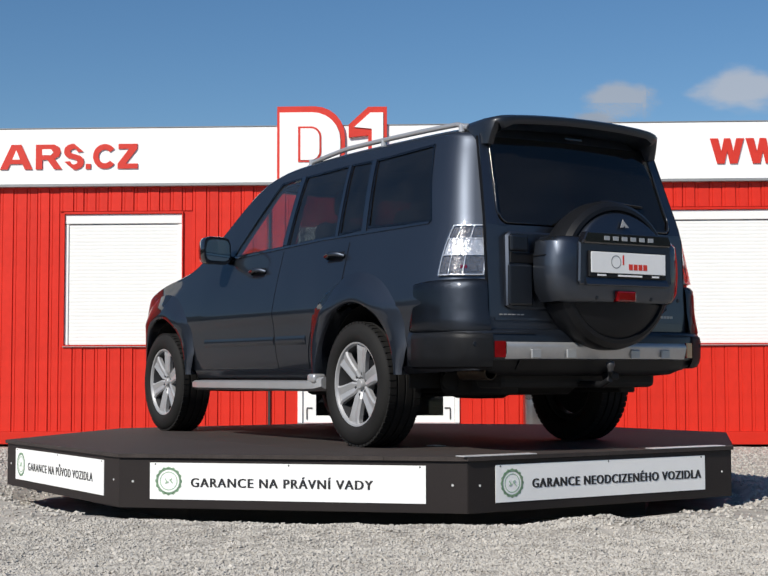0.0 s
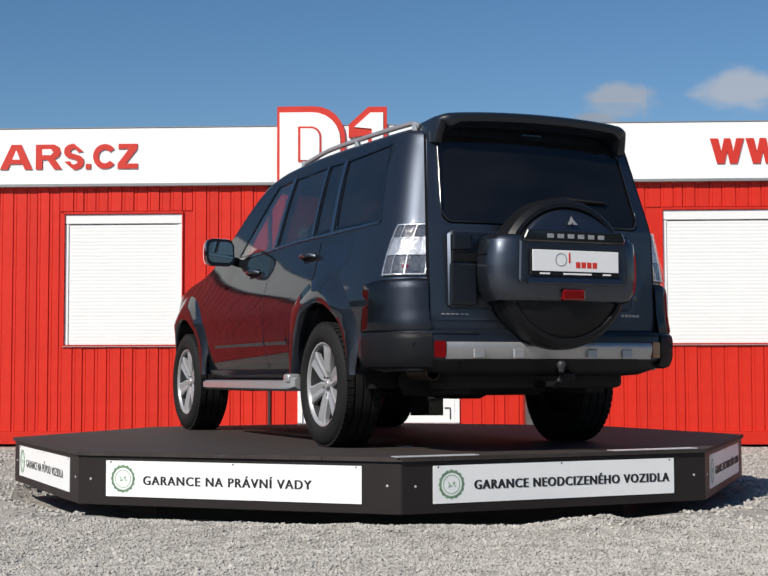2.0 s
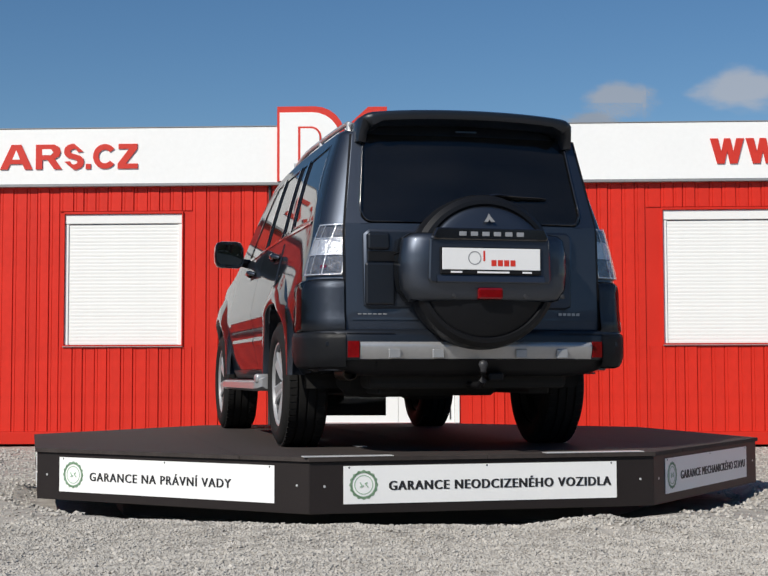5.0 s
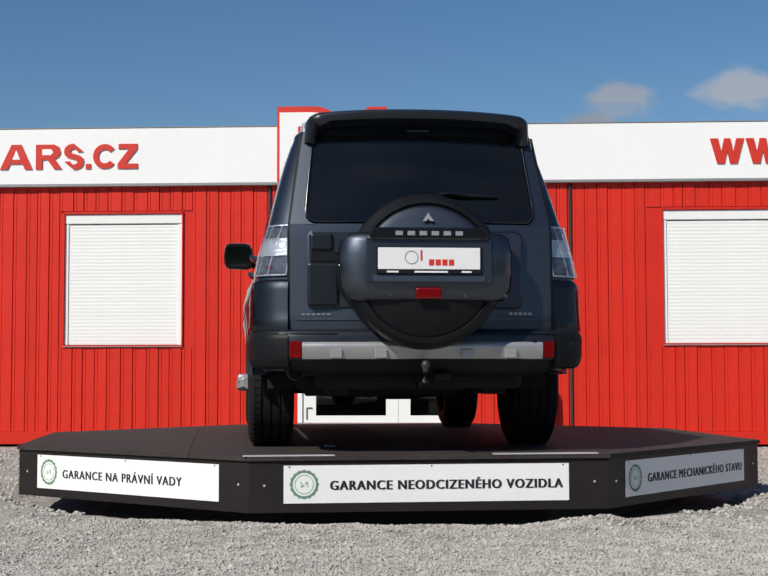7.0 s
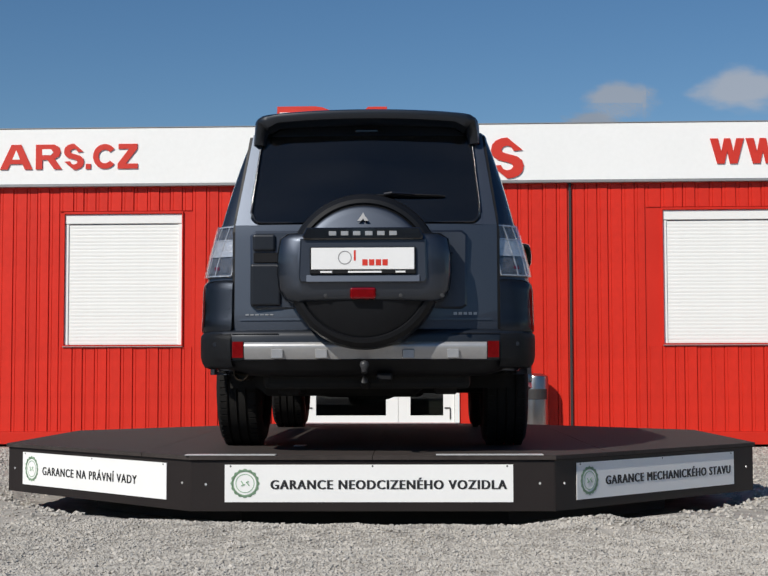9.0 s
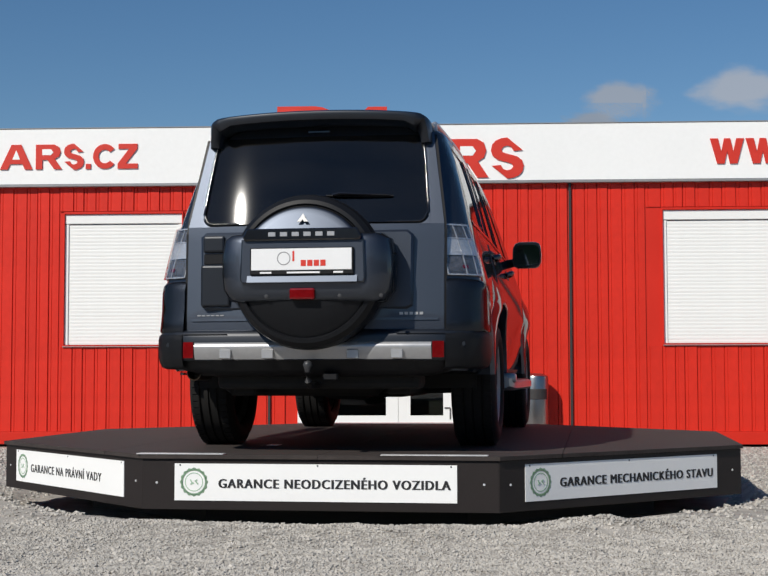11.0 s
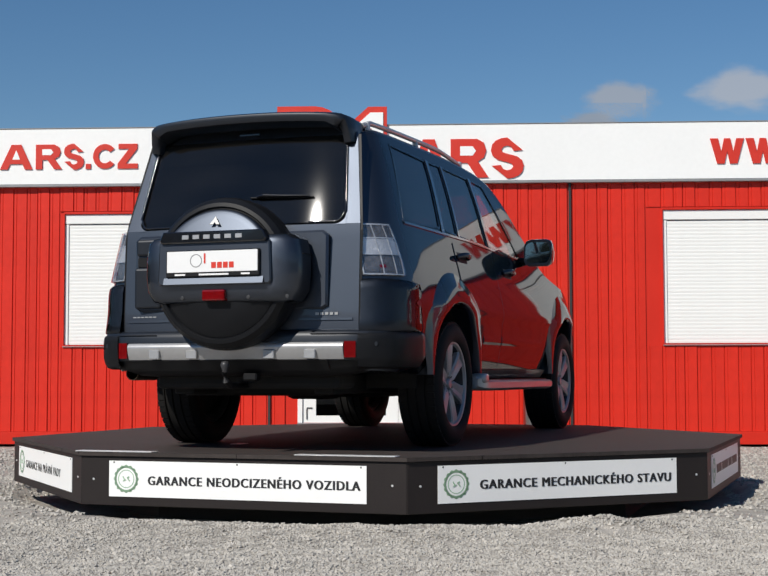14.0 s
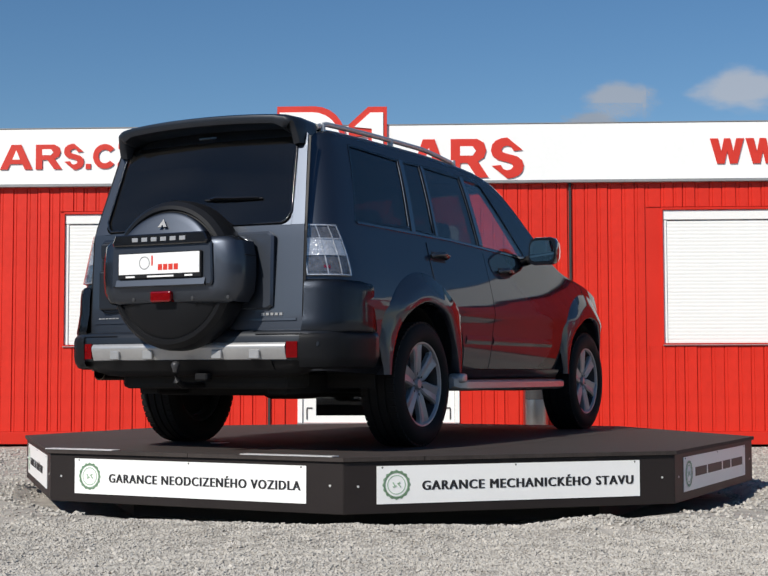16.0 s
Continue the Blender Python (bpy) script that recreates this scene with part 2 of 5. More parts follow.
def facade():
    holes = WINDOWS + [DOOR]
    wall = part("wall_front", bmesh.new(), RED_TRIM)
    bm = bmesh.new()
    cuts = sorted({S0, S1, *[h[0] for h in holes], *[h[1] for h in holes]})
    for a, b in zip(cuts, cuts[1:]):
        hole = [h for h in holes if h[0] <= a and b <= h[1]]
        if hole:
            box(bm, (a, 0.0, 0.02), (b, 0.16, hole[0][2]))
            box(bm, (a, 0.0, hole[0][3]), (b, 0.16, BAND0))
        else:
            box(bm, (a, 0.0, 0.02), (b, 0.16, BAND0))
    old = wall.data
    wall.data = mesh_of("wall_front", bm, RED_TRIM)
    bpy.data.meshes.remove(old)
    wall.matrix_world = WALL
    tagged(wall, "red profiled steel cladding of a modular office building", "wall", kind="structure")
    # base rail along the foot of the wall
    part("base_rail", boxed((S0, -0.035, 0.02), (DOOR[0] - 0.02, -0.001, 0.155), 0.004), RED_TRIM, wall)
    part("base_rail", boxed((DOOR[1] + 0.02, -0.035, 0.02), (S1, -0.001, 0.155), 0.004), RED_TRIM, wall)
    for s in JOINTS:
        part("joint_strip", boxed((s - 0.013, -0.028, 0.02), (s + 0.013, -0.001, BAND0), 0.003), DARK, wall)
    # the upright cladding strips, each its own piece
    store = {}

    def strip(s, w, z0, z1):
        d = (0.010, 0.013, 0.016)[round(s * 97) % 3]
        key = (round(w, 3), round(z0, 3), round(z1, 3), d)
        if key not in store:
            b = bmesh.new()
            # a flat with a shallow rolled bead along one side
            e = min(0.034, w * 0.3)
            prism(b, [(0.002, -0.001), (0.006, -d), (e - 0.004, -d), (e, -d + 0.005), (e + 0.004, -d), (w - 0.006, -d), (w - 0.002, -0.001)], "z", z0, z1)
            store[key] = mesh_of("cladding_strip", b, RED)
        o = new("cladding_strip", store[key])
        o.parent = wall
        o.location = (s, 0, 0)

    edges = [S0] + JOINTS + [S1]
    for a, b in zip(edges, edges[1:]):
        k = round((b - a - 0.05) / 0.1345)
        w = (b - a - 0.05) / k
        uneven = random.Random(round(a * 10))
        starts = [a + 0.025 + i * (b - a - 0.05) / k + (uneven.choice((-0.02, 0.0, 0.0, 0.015)) if 0 < i < k else 0.0) for i in range(k + 1)]
        for i in range(k):
            s, w = starts[i], round(starts[i + 1] - starts[i], 3)
            spans = [(0.157, BAND0 - 0.004)]
            for h in holes:
                if s + w > h[0] - 0.02 and s < h[1] + 0.02:
                    spans = [(z0, z1) for z0, z1 in ((0.157, h[2] - 0.022), (h[3] + 0.022, BAND0 - 0.004)) if z1 - z0 > 0.05]
            for z0, z1 in spans:
                strip(s, w, z0, z1)
    return wall


def window(i, s0, s1, z0, z1):
    win = new("window_%d" % i)
    win.matrix_world = WALL
    tagged(win, "white framed window with its roller shutter closed", "window", kind="structure")
    bm = bmesh.new()
    for lo, hi in (((s0 - 0.012, z0 - 0.012), (s0, z1 + 0.014)), ((s1, z0 - 0.012), (s1 + 0.012, z1 + 0.014)), ((s0, z1 - 0.01), (s1, z1 + 0.014)), ((s0, z0 - 0.012), (s1, z0))):
        box(bm, (lo[0], -0.024, lo[1]), (hi[0], 0.1, hi[1]))
    part("reveal", bm, RED_TRIM, win)
    part("shutter_box", boxed((s0, -0.006, z1 - 0.118), (s1, 0.12, z1 - 0.012), 0.006), PVC, win)
    for a, b in ((s0, s0 + 0.042), (s1 - 0.042, s1)):
        part("guide_rail", boxed((a, 0.0, z0), (b, 0.09, z1 - 0.122), 0.004), PVC, win)
    n = 34
    hgt = (z1 - 0.125 - z0 - 0.004) / n
    b = bmesh.new()
    prism(b, [(0.0134, 0.0004), (0.013, hgt * 0.2), (0.012, hgt * 0.5), (0.013, hgt * 0.8), (0.0134, hgt - 0.0004), (0.034, hgt - 0.0006), (0.034, 0.0006)], "x", s0 + 0.043, s1 - 0.043)
    me = mesh_of("shutter_slat", b, SLAT)
    for k in range(n):
        o = new("shutter_slat", me)
        o.parent = win
        o.location = (0, 0, z0 + 0.004 + k * hgt)
    part("sill", boxed((s0 - 0.012, -0.034, z0 - 0.022), (s1 + 0.012, 0.02, z0 - 0.0125), 0.003), GREY_TRIM, win)


def door():
    s0, s1, z0, z1 = DOOR
    d = new("door_1")
    d.matrix_world = WALL
    tagged(d, "white double door with tall glass panes, closed", "door", kind="structure")
    part("door_frame", box(box(box(bmesh.new(), (s0, -0.02, z0), (s0 + 0.05, 0.1, z1)), (s1 - 0.05, -0.02, z0), (s1, 0.1, z1)), (s0, -0.02, z1 - 0.06), (s1, 0.1, z1)), PVC, d)
    part("threshold", boxed((s0, -0.06, z0 - 0.21), (s1, 0.1, z0 - 0.003), 0.004), GREY_TRIM, d)
    for a, b, g0, g1 in ((s0 + 0.053, 0.170, -0.71, 0.041), (0.174, s1 - 0.053, 0.302, 0.652)):
        bm = bmesh.new()
        zg0, zg1 = z0 + 0.075, z1 - 0.2
        for lo, hi in (((a, z0), (g0, z1 - 0.063)), ((g1, z0), (b, z1 - 0.063)), ((g0, z0), (g1, zg0)), ((g0, zg1), (g1, z1 - 0.063))):
            box(bm, (lo[0], 0.0, lo[1]), (hi[0], 0.055, hi[1]))
        leaf = part("door_leaf", bm, PVC, d)
        part("pane", boxed((g0, 0.022, zg0), (g1, 0.03, zg1)), PANE, leaf)
        hx = b - 0.1 if a < 0 else a + 0.06
        part("handle", tube(bmesh.new(), [(hx, -0.001, 1.28), (hx, -0.05, 1.28), (hx + 0.09, -0.05, 1.28)], 0.01), STEEL, leaf)
        hs = a + 0.045 if a < 0 else b - 0.045
        sg = 1 if a < 0 else -1
        part("kick_bracket", box(boxed((min(hs, hs + sg * 0.06), -0.008, 0.40), (max(hs, hs + sg * 0.06), -0.001, 0.412)), (hs - 0.006, -0.008, 0.285), (hs + 0.006, -0.001, 0.40)), DARK, leaf)
    # dim hall behind the panes
    part("hall_wall", box(box(boxed((s0 - 0.5, 1.6, z0 - 0.1), (s1 + 0.5, 1.65, z1 + 0.2)), (s0 - 0.5, 0.161, z0 - 0.2), (s1 + 0.5, 1.6, z0 - 0.1)), (s0 - 0.5, 0.161, z1 + 0.1), (s1 + 0.5, 1.6, z1 + 0.2)), SHADOWBOX, d)


def fascia():
    f = new("sign_fascia")
    f.matrix_world = WALL
    tagged(f, "long white fascia board with red signage along the roof edge", "fascia", kind="structure")
    part("fascia_board", boxed((S0, -0.055, BAND0 + 0.012), (S1, 0.06, BAND1), 0.004), WHITE, f)
    part("drip_edge", boxed((S0, -0.075, BAND0 - 0.018), (S1, 0.06, BAND0 + 0.010), 0.003), GREY_TRIM, f)
    part("cap_rail", boxed((S0, -0.062, BAND1 + 0.001), (S1, 0.07, BAND1 + 0.012), 0.003), GREY_TRIM, f)
    y = -0.056

    def shape(outline, name="letter_shape", mat=SIGN_RED, d=0.012, y0=y):
        return part(name, prism(bmesh.new(), outline, "y", y0, y0 - d), mat, f)

    def ring(cx, cz, rx, rz, wx, a0, a1, n=16):
        out = [(cx + rx * math.cos(radians(a0 + (a1 - a0) * i / n)), cz + rz * math.sin(radians(a0 + (a1 - a0) * i / n))) for i in range(n + 1)]
        inn = [(cx + (rx - wx) * math.cos(radians(a0 + (a1 - a0) * i / n)), cz + (rz - wx) * math.sin(radians(a0 + (a1 - a0) * i / n))) for i in range(n + 1)]
        return out + inn[::-1]

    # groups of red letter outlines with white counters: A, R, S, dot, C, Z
    def letter_a(a, b, z0, z1):
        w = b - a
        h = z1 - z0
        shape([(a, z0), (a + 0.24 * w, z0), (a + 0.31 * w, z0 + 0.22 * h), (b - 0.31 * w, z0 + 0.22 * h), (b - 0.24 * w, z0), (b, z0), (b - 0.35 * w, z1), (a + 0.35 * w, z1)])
        shape([(a + 0.38 * w, z0 + 0.40 * h), (a + 0.62 * w, z0 + 0.40 * h), (a + 0.5 * w, z0 + 0.78 * h)], "letter_inset", WHITE, 0.002, y - 0.0121)

    # notched outline with a white counter: the letter R
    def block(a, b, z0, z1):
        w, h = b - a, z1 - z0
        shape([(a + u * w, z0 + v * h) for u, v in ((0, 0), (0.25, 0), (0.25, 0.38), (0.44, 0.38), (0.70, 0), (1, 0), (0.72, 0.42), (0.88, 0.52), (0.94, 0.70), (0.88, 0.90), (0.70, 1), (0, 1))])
        shape([(a + u * w, z0 + v * h) for u, v in ((0.25, 0.57), (0.58, 0.57), (0.67, 0.69), (0.58, 0.81), (0.25, 0.81))], "letter_inset", WHITE, 0.002, y - 0.0121)

    def letter_s(a, b, z0, z1):
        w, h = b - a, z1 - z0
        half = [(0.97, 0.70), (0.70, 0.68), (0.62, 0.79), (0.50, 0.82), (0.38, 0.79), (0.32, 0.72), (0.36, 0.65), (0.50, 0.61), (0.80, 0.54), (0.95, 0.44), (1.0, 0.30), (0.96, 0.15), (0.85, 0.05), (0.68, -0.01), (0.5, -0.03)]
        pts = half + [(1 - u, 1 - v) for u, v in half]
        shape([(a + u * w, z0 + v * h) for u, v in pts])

    def letter_z(a, b, z0, z1):
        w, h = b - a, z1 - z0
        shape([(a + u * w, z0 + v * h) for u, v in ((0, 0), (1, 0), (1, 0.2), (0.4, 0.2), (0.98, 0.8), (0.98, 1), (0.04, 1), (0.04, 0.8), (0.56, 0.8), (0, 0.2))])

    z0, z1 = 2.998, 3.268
    letter_a(-4.16, -3.80, z0, z1)
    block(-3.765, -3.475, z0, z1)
    letter_s(-3.455, -3.235, z0, z1)
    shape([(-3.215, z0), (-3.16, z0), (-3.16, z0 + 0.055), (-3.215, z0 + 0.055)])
    # ring open at the right: the letter C
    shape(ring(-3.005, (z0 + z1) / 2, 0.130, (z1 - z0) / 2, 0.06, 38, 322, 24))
    letter_z(-2.865, -2.645, z0, z1)
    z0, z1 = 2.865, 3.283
    letter_a(0.30, 0.72, z0, z1)
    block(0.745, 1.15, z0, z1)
    letter_s(1.175, 1.525, z0, z1)
    # logo: outlined rounded panel drawn as a D, and a narrow 1 beside it
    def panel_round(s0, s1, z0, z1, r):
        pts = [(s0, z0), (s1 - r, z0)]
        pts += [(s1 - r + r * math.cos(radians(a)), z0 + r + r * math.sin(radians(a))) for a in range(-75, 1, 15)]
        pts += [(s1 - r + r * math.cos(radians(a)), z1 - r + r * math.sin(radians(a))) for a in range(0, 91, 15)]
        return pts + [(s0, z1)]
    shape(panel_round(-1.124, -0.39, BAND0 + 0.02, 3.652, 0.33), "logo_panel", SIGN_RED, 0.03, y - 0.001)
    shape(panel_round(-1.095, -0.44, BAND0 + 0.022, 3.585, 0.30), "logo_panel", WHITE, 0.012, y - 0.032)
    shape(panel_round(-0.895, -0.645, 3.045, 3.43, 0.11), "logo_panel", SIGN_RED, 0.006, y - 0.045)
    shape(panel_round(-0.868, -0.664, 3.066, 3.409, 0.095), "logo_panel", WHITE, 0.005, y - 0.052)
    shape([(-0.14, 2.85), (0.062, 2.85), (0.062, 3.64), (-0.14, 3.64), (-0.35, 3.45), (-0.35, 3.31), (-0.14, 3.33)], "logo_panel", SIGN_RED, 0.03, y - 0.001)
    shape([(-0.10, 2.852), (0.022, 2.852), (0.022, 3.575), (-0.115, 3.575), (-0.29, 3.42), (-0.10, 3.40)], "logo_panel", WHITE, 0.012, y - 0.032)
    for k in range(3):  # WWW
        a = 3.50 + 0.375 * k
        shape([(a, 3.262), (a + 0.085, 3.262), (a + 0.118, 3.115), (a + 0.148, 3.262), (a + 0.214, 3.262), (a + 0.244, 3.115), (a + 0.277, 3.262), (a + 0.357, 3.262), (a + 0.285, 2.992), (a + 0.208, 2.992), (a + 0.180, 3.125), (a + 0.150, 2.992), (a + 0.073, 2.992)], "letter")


def far_bank():
    """An unseen dark bank, added behind the camera and beside the building to darken the car's reflections."""
    rng = random.Random(4)
    bm = bmesh.new()
    top = []
    n = 165
    for i in range(n + 1):
        a = radians(-228 + 218 * i / n)
        top.append((a, 8.5 + 2.2 * noise.noise((i * 0.35, 0, 2)) + rng.uniform(-0.8, 0.8)))
    rows = []
    for r, k in ((58, 0.0), (59, 0.55), (61, 0.85), (64, 1.0), (70, 0.0)):
        rows.append([bm.verts.new((r * math.cos(a), r * math.sin(a), h * k - 0.02 + (rng.uniform(-0.5, 0.5) if 0 < k < 1 else 0))) for a, h in top])
    for a, b in zip(rows, rows[1:]):
        for i in range(n):
            bm.faces.new((a[i], a[i + 1], b[i + 1], b[i]))
    tagged(part("backdrop_bank", bm, BANK), "unseen dark green bank added to darken reflections", "backdrop", kind="structure")


def roof():
    r = part("roof_front", boxed((S0, 0.061, BAND0 + 0.02), (S1, 6.2, BAND0 + 0.12)), GREY_TRIM)
    r.matrix_world = WALL
    tagged(r, "flat grey roof of the modular building", "roof", kind="structure")
    b = part("wall_back", box(box(boxed((S0, 6.0, 0.0), (S1, 6.2, BAND0 + 0.02)), (S0, 0.161, 0.0), (S0 + 0.2, 6.0, BAND0 + 0.02)), (S1 - 0.2, 0.161, 0.0), (S1, 6.0, BAND0 + 0.02)), RED_TRIM)
    b.matrix_world = WALL
    tagged(b, "plain red outer walls of the modular building", "wall", kind="structure")


def litter_bin():
    b = new("litter_bin")
    b.matrix_world = WALL @ pose(1.625, -0.19, 0.0)
    tagged(b, "cylindrical stainless steel litter bin with a dark opening", "litter bin")
    part("drum", lathe(bmesh.new(), [(0.0, 0.012), (0.13, 0.012), (0.133, 0.02), (0.133, 0.72), (0.125, 0.745), (0.06, 0.77), (0.0, 0.775)], 28), STEEL, b, smooth=40)
    part("opening", lathe(bmesh.new(), [(0.1345, 0.50), (0.1365, 0.505), (0.1365, 0.605), (0.1345, 0.61)], 14, a0=215, a1=325), DARK, b, "dark throw-in opening")
    part("foot_ring", lathe(bmesh.new(), [(0.11, 0.0), (0.137, 0.0), (0.137, 0.03), (0.11, 0.03), (0.11, 0.0)], 28), DARK, b)


# ------------------------------------------------------------------ the turntable
TOP = 0.36
N_SIDES, APOTHEM, FIRST = 8, 2.262, 2.6  # octagon; degrees of its sign side at the reference turn
HALF = APOTHEM * math.tan(math.pi / N_SIDES)


def seal(parent, cx, cz, y):
    """A green toothed seal with plain marks inside."""
    n = 16
    out = []
    for i in range(n * 4):
        a = 2 * math.pi * i / (n * 4)
        r = 0.073 + 0.0035 * math.cos(n * a)
        out.append((cx + r * math.cos(a), cz + r * math.sin(a)))
    bm = bmesh.new()
    inner = [bm.verts.new((cx + 0.059 * math.cos(2 * math.pi * i / (n * 4)), y - 0.001, cz + 0.059 * math.sin(2 * math.pi * i / (n * 4)))) for i in range(n * 4)]
    outer = [bm.verts.new((p, y - 0.001, q)) for p, q in out]
    for i in range(n * 4):
        j = (i + 1) % (n * 4)
        bm.faces.new((outer[i], outer[j], inner[j], inner[i]))
    bmesh.ops.solidify(bm, geom=bm.faces[:], thickness=0.0008)
    s = part("seal", bm, GREEN, parent, "green toothed seal")
    part("seal_ring", lathe(bmesh.new(), [(0.045, y - 0.0002), (0.045, y - 0.001), (0.049, y - 0.001), (0.049, y - 0.0002)], 32, "y", (cx, 0, cz)), GREEN, s)
    for dx, dz, w, hh, ang in ((-0.014, 0.003, 0.022, 0.006, 60), (-0.010, -0.008, 0.02, 0.006, -20), (0.014, -0.002, 0.026, 0.006, 50), (0.012, 0.008, 0.016, 0.006, -35)):
        bm = boxed((-w / 2, y - 0.0022, -hh / 2), (w / 2, y - 0.001, hh / 2))
        bmesh.ops.transform(bm, matrix=Matrix.Translation((cx + dx, 0, cz + dz)) @ Matrix.Rotation(radians(ang), 4, "Y"), verts=bm.verts)
        part("seal_mark", bm, GREEN, s)


def turntable():
    t = new("turntable")
    tagged(t, "low octagonal dark brown plywood turntable with white signs", "turntable")
    t.location = (0, 0, TOP)
    R = APOTHEM / math.cos(math.pi / N_SIDES)
    ring = [(R * math.cos(radians(FIRST - 90 + 22.5 + 45 * i)), R * math.sin(radians(FIRST - 90 + 22.5 + 45 * i))) for i in range(8)]
    part("core", prism(bmesh.new(), [(x * 0.78, y * 0.78) for x, y in ring], "z", -0.43, -0.03), DARK, t)
    # deck boards of film-faced plywood, laid across with open joints
    for i, (a, b) in enumerate(((-2.5, -1.25), (-1.25, 0.0), (0.0, 1.25), (1.25, 2.5))):
        bm = bmesh.new()
        prism(bm, [(x * 1.006, y * 1.006) for x, y in ring], "z", -0.021, 0.0)
        bmesh.ops.transform(bm, matrix=Matrix.Rotation(radians(-FIRST), 4, "Z"), verts=bm.verts)
        for co, no in (((a + 0.0015, 0, 0), (-1, 0, 0)), ((b - 0.0015, 0, 0), (1, 0, 0))):
            geo = bm.verts[:] + bm.edges[:] + bm.faces[:]
            r = bmesh.ops.bisect_plane(bm, geom=geo, plane_co=co, plane_no=no, clear_outer=True)
            bmesh.ops.contextual_create(bm, geom=[e for e in r["geom_cut"] if isinstance(e, bmesh.types.BMEdge)])
        bmesh.ops.transform(bm, matrix=Matrix.Rotation(radians(FIRST), 4, "Z"), verts=bm.verts)
        part("deck_board", bm, DECK, t)
    words = {-2: ("GARANCE NA PŮVOD VOZIDLA", 0.235, 1.32), -1: ("GARANCE NA PRÁVNÍ VADY", 0.228, 1.206), 0: ("GARANCE NEODCIZENÉHO VOZIDLA", 0.236, 1.447), 1: ("GARANCE MECHANICKÉHO STAVU", 0.243, 1.44)}
    offsets = {-1: -0.005, 0: -0.745, 1: -0.745}
    for k in range(8):
        side = k if k <= 4 else k - 8
        turn = Matrix.Rotation(radians(FIRST + 45 * side), 4, "Z")
        s = part("skirt_panel", boxed((-HALF + 0.001, -APOTHEM, -0.286), (HALF - 0.001, -APOTHEM + 0.018, -0.0225), 0.002), SKIRT, t)
        s.matrix_local = turn
        for sx, sz in ((-0.86, -0.147), (0.86, -0.143)):
            part("screw", lathe(bmesh.new(), [(0.0, -APOTHEM - 0.003), (0.006, -APOTHEM - 0.0025), (0.007, -APOTHEM - 0.0002)], 8, "y", (sx, 0, sz)), ALU, s)
        if -2 <= side <= 2:
            x0, y = -0.7625, -APOTHEM - 0.0005
            c = part("sign", boxed((x0, y - 0.003, -0.238), (x0 + 1.485, y, -0.046)), CARD, s, "white printed sign board")
            y -= 0.0032
            seal(c, x0 + 0.105, -0.142, y)
            if side in words:
                text, a, b = words[side]
                lettering(text, x0 + a, x0 + b, -0.1715, 0.049, y, INK, c, bold=0.0, depth=0.001)
            else:
                for a, b in ((0.245, 0.50), (0.53, 0.86), (0.89, 1.08), (1.11, 1.40)):
                    part("print_bar", boxed((x0 + a, y - 0.001, -0.165), (x0 + b, y - 0.0001, -0.115)), INK, c)
            for sx in (x0 + 0.03, 0.0, x0 + 1.455):
                part("screw", lathe(bmesh.new(), [(0.0, y - 0.002), (0.004, y - 0.0015), (0.005, y)], 8, "y", (sx, 0, -0.054)), DARK, c)
    part("deck_plate", boxed((-0.425, -1.36, 0.0005), (-0.36, -1.25, 0.004), 0.001), ALU, t)
    # worn aluminium ramp strips on the deck edge of the loading side
    for a, b in ((-0.969, -0.50), (0.327, 0.88)):
        m = boxed((a, -APOTHEM - 0.014, 0.0005), (b, -APOTHEM + 0.06, 0.006), 0.002)
        o = part("edge_strip", m, ALU, t)
        o.matrix_local = Matrix.Rotation(radians(FIRST), 4, "Z")
    return t


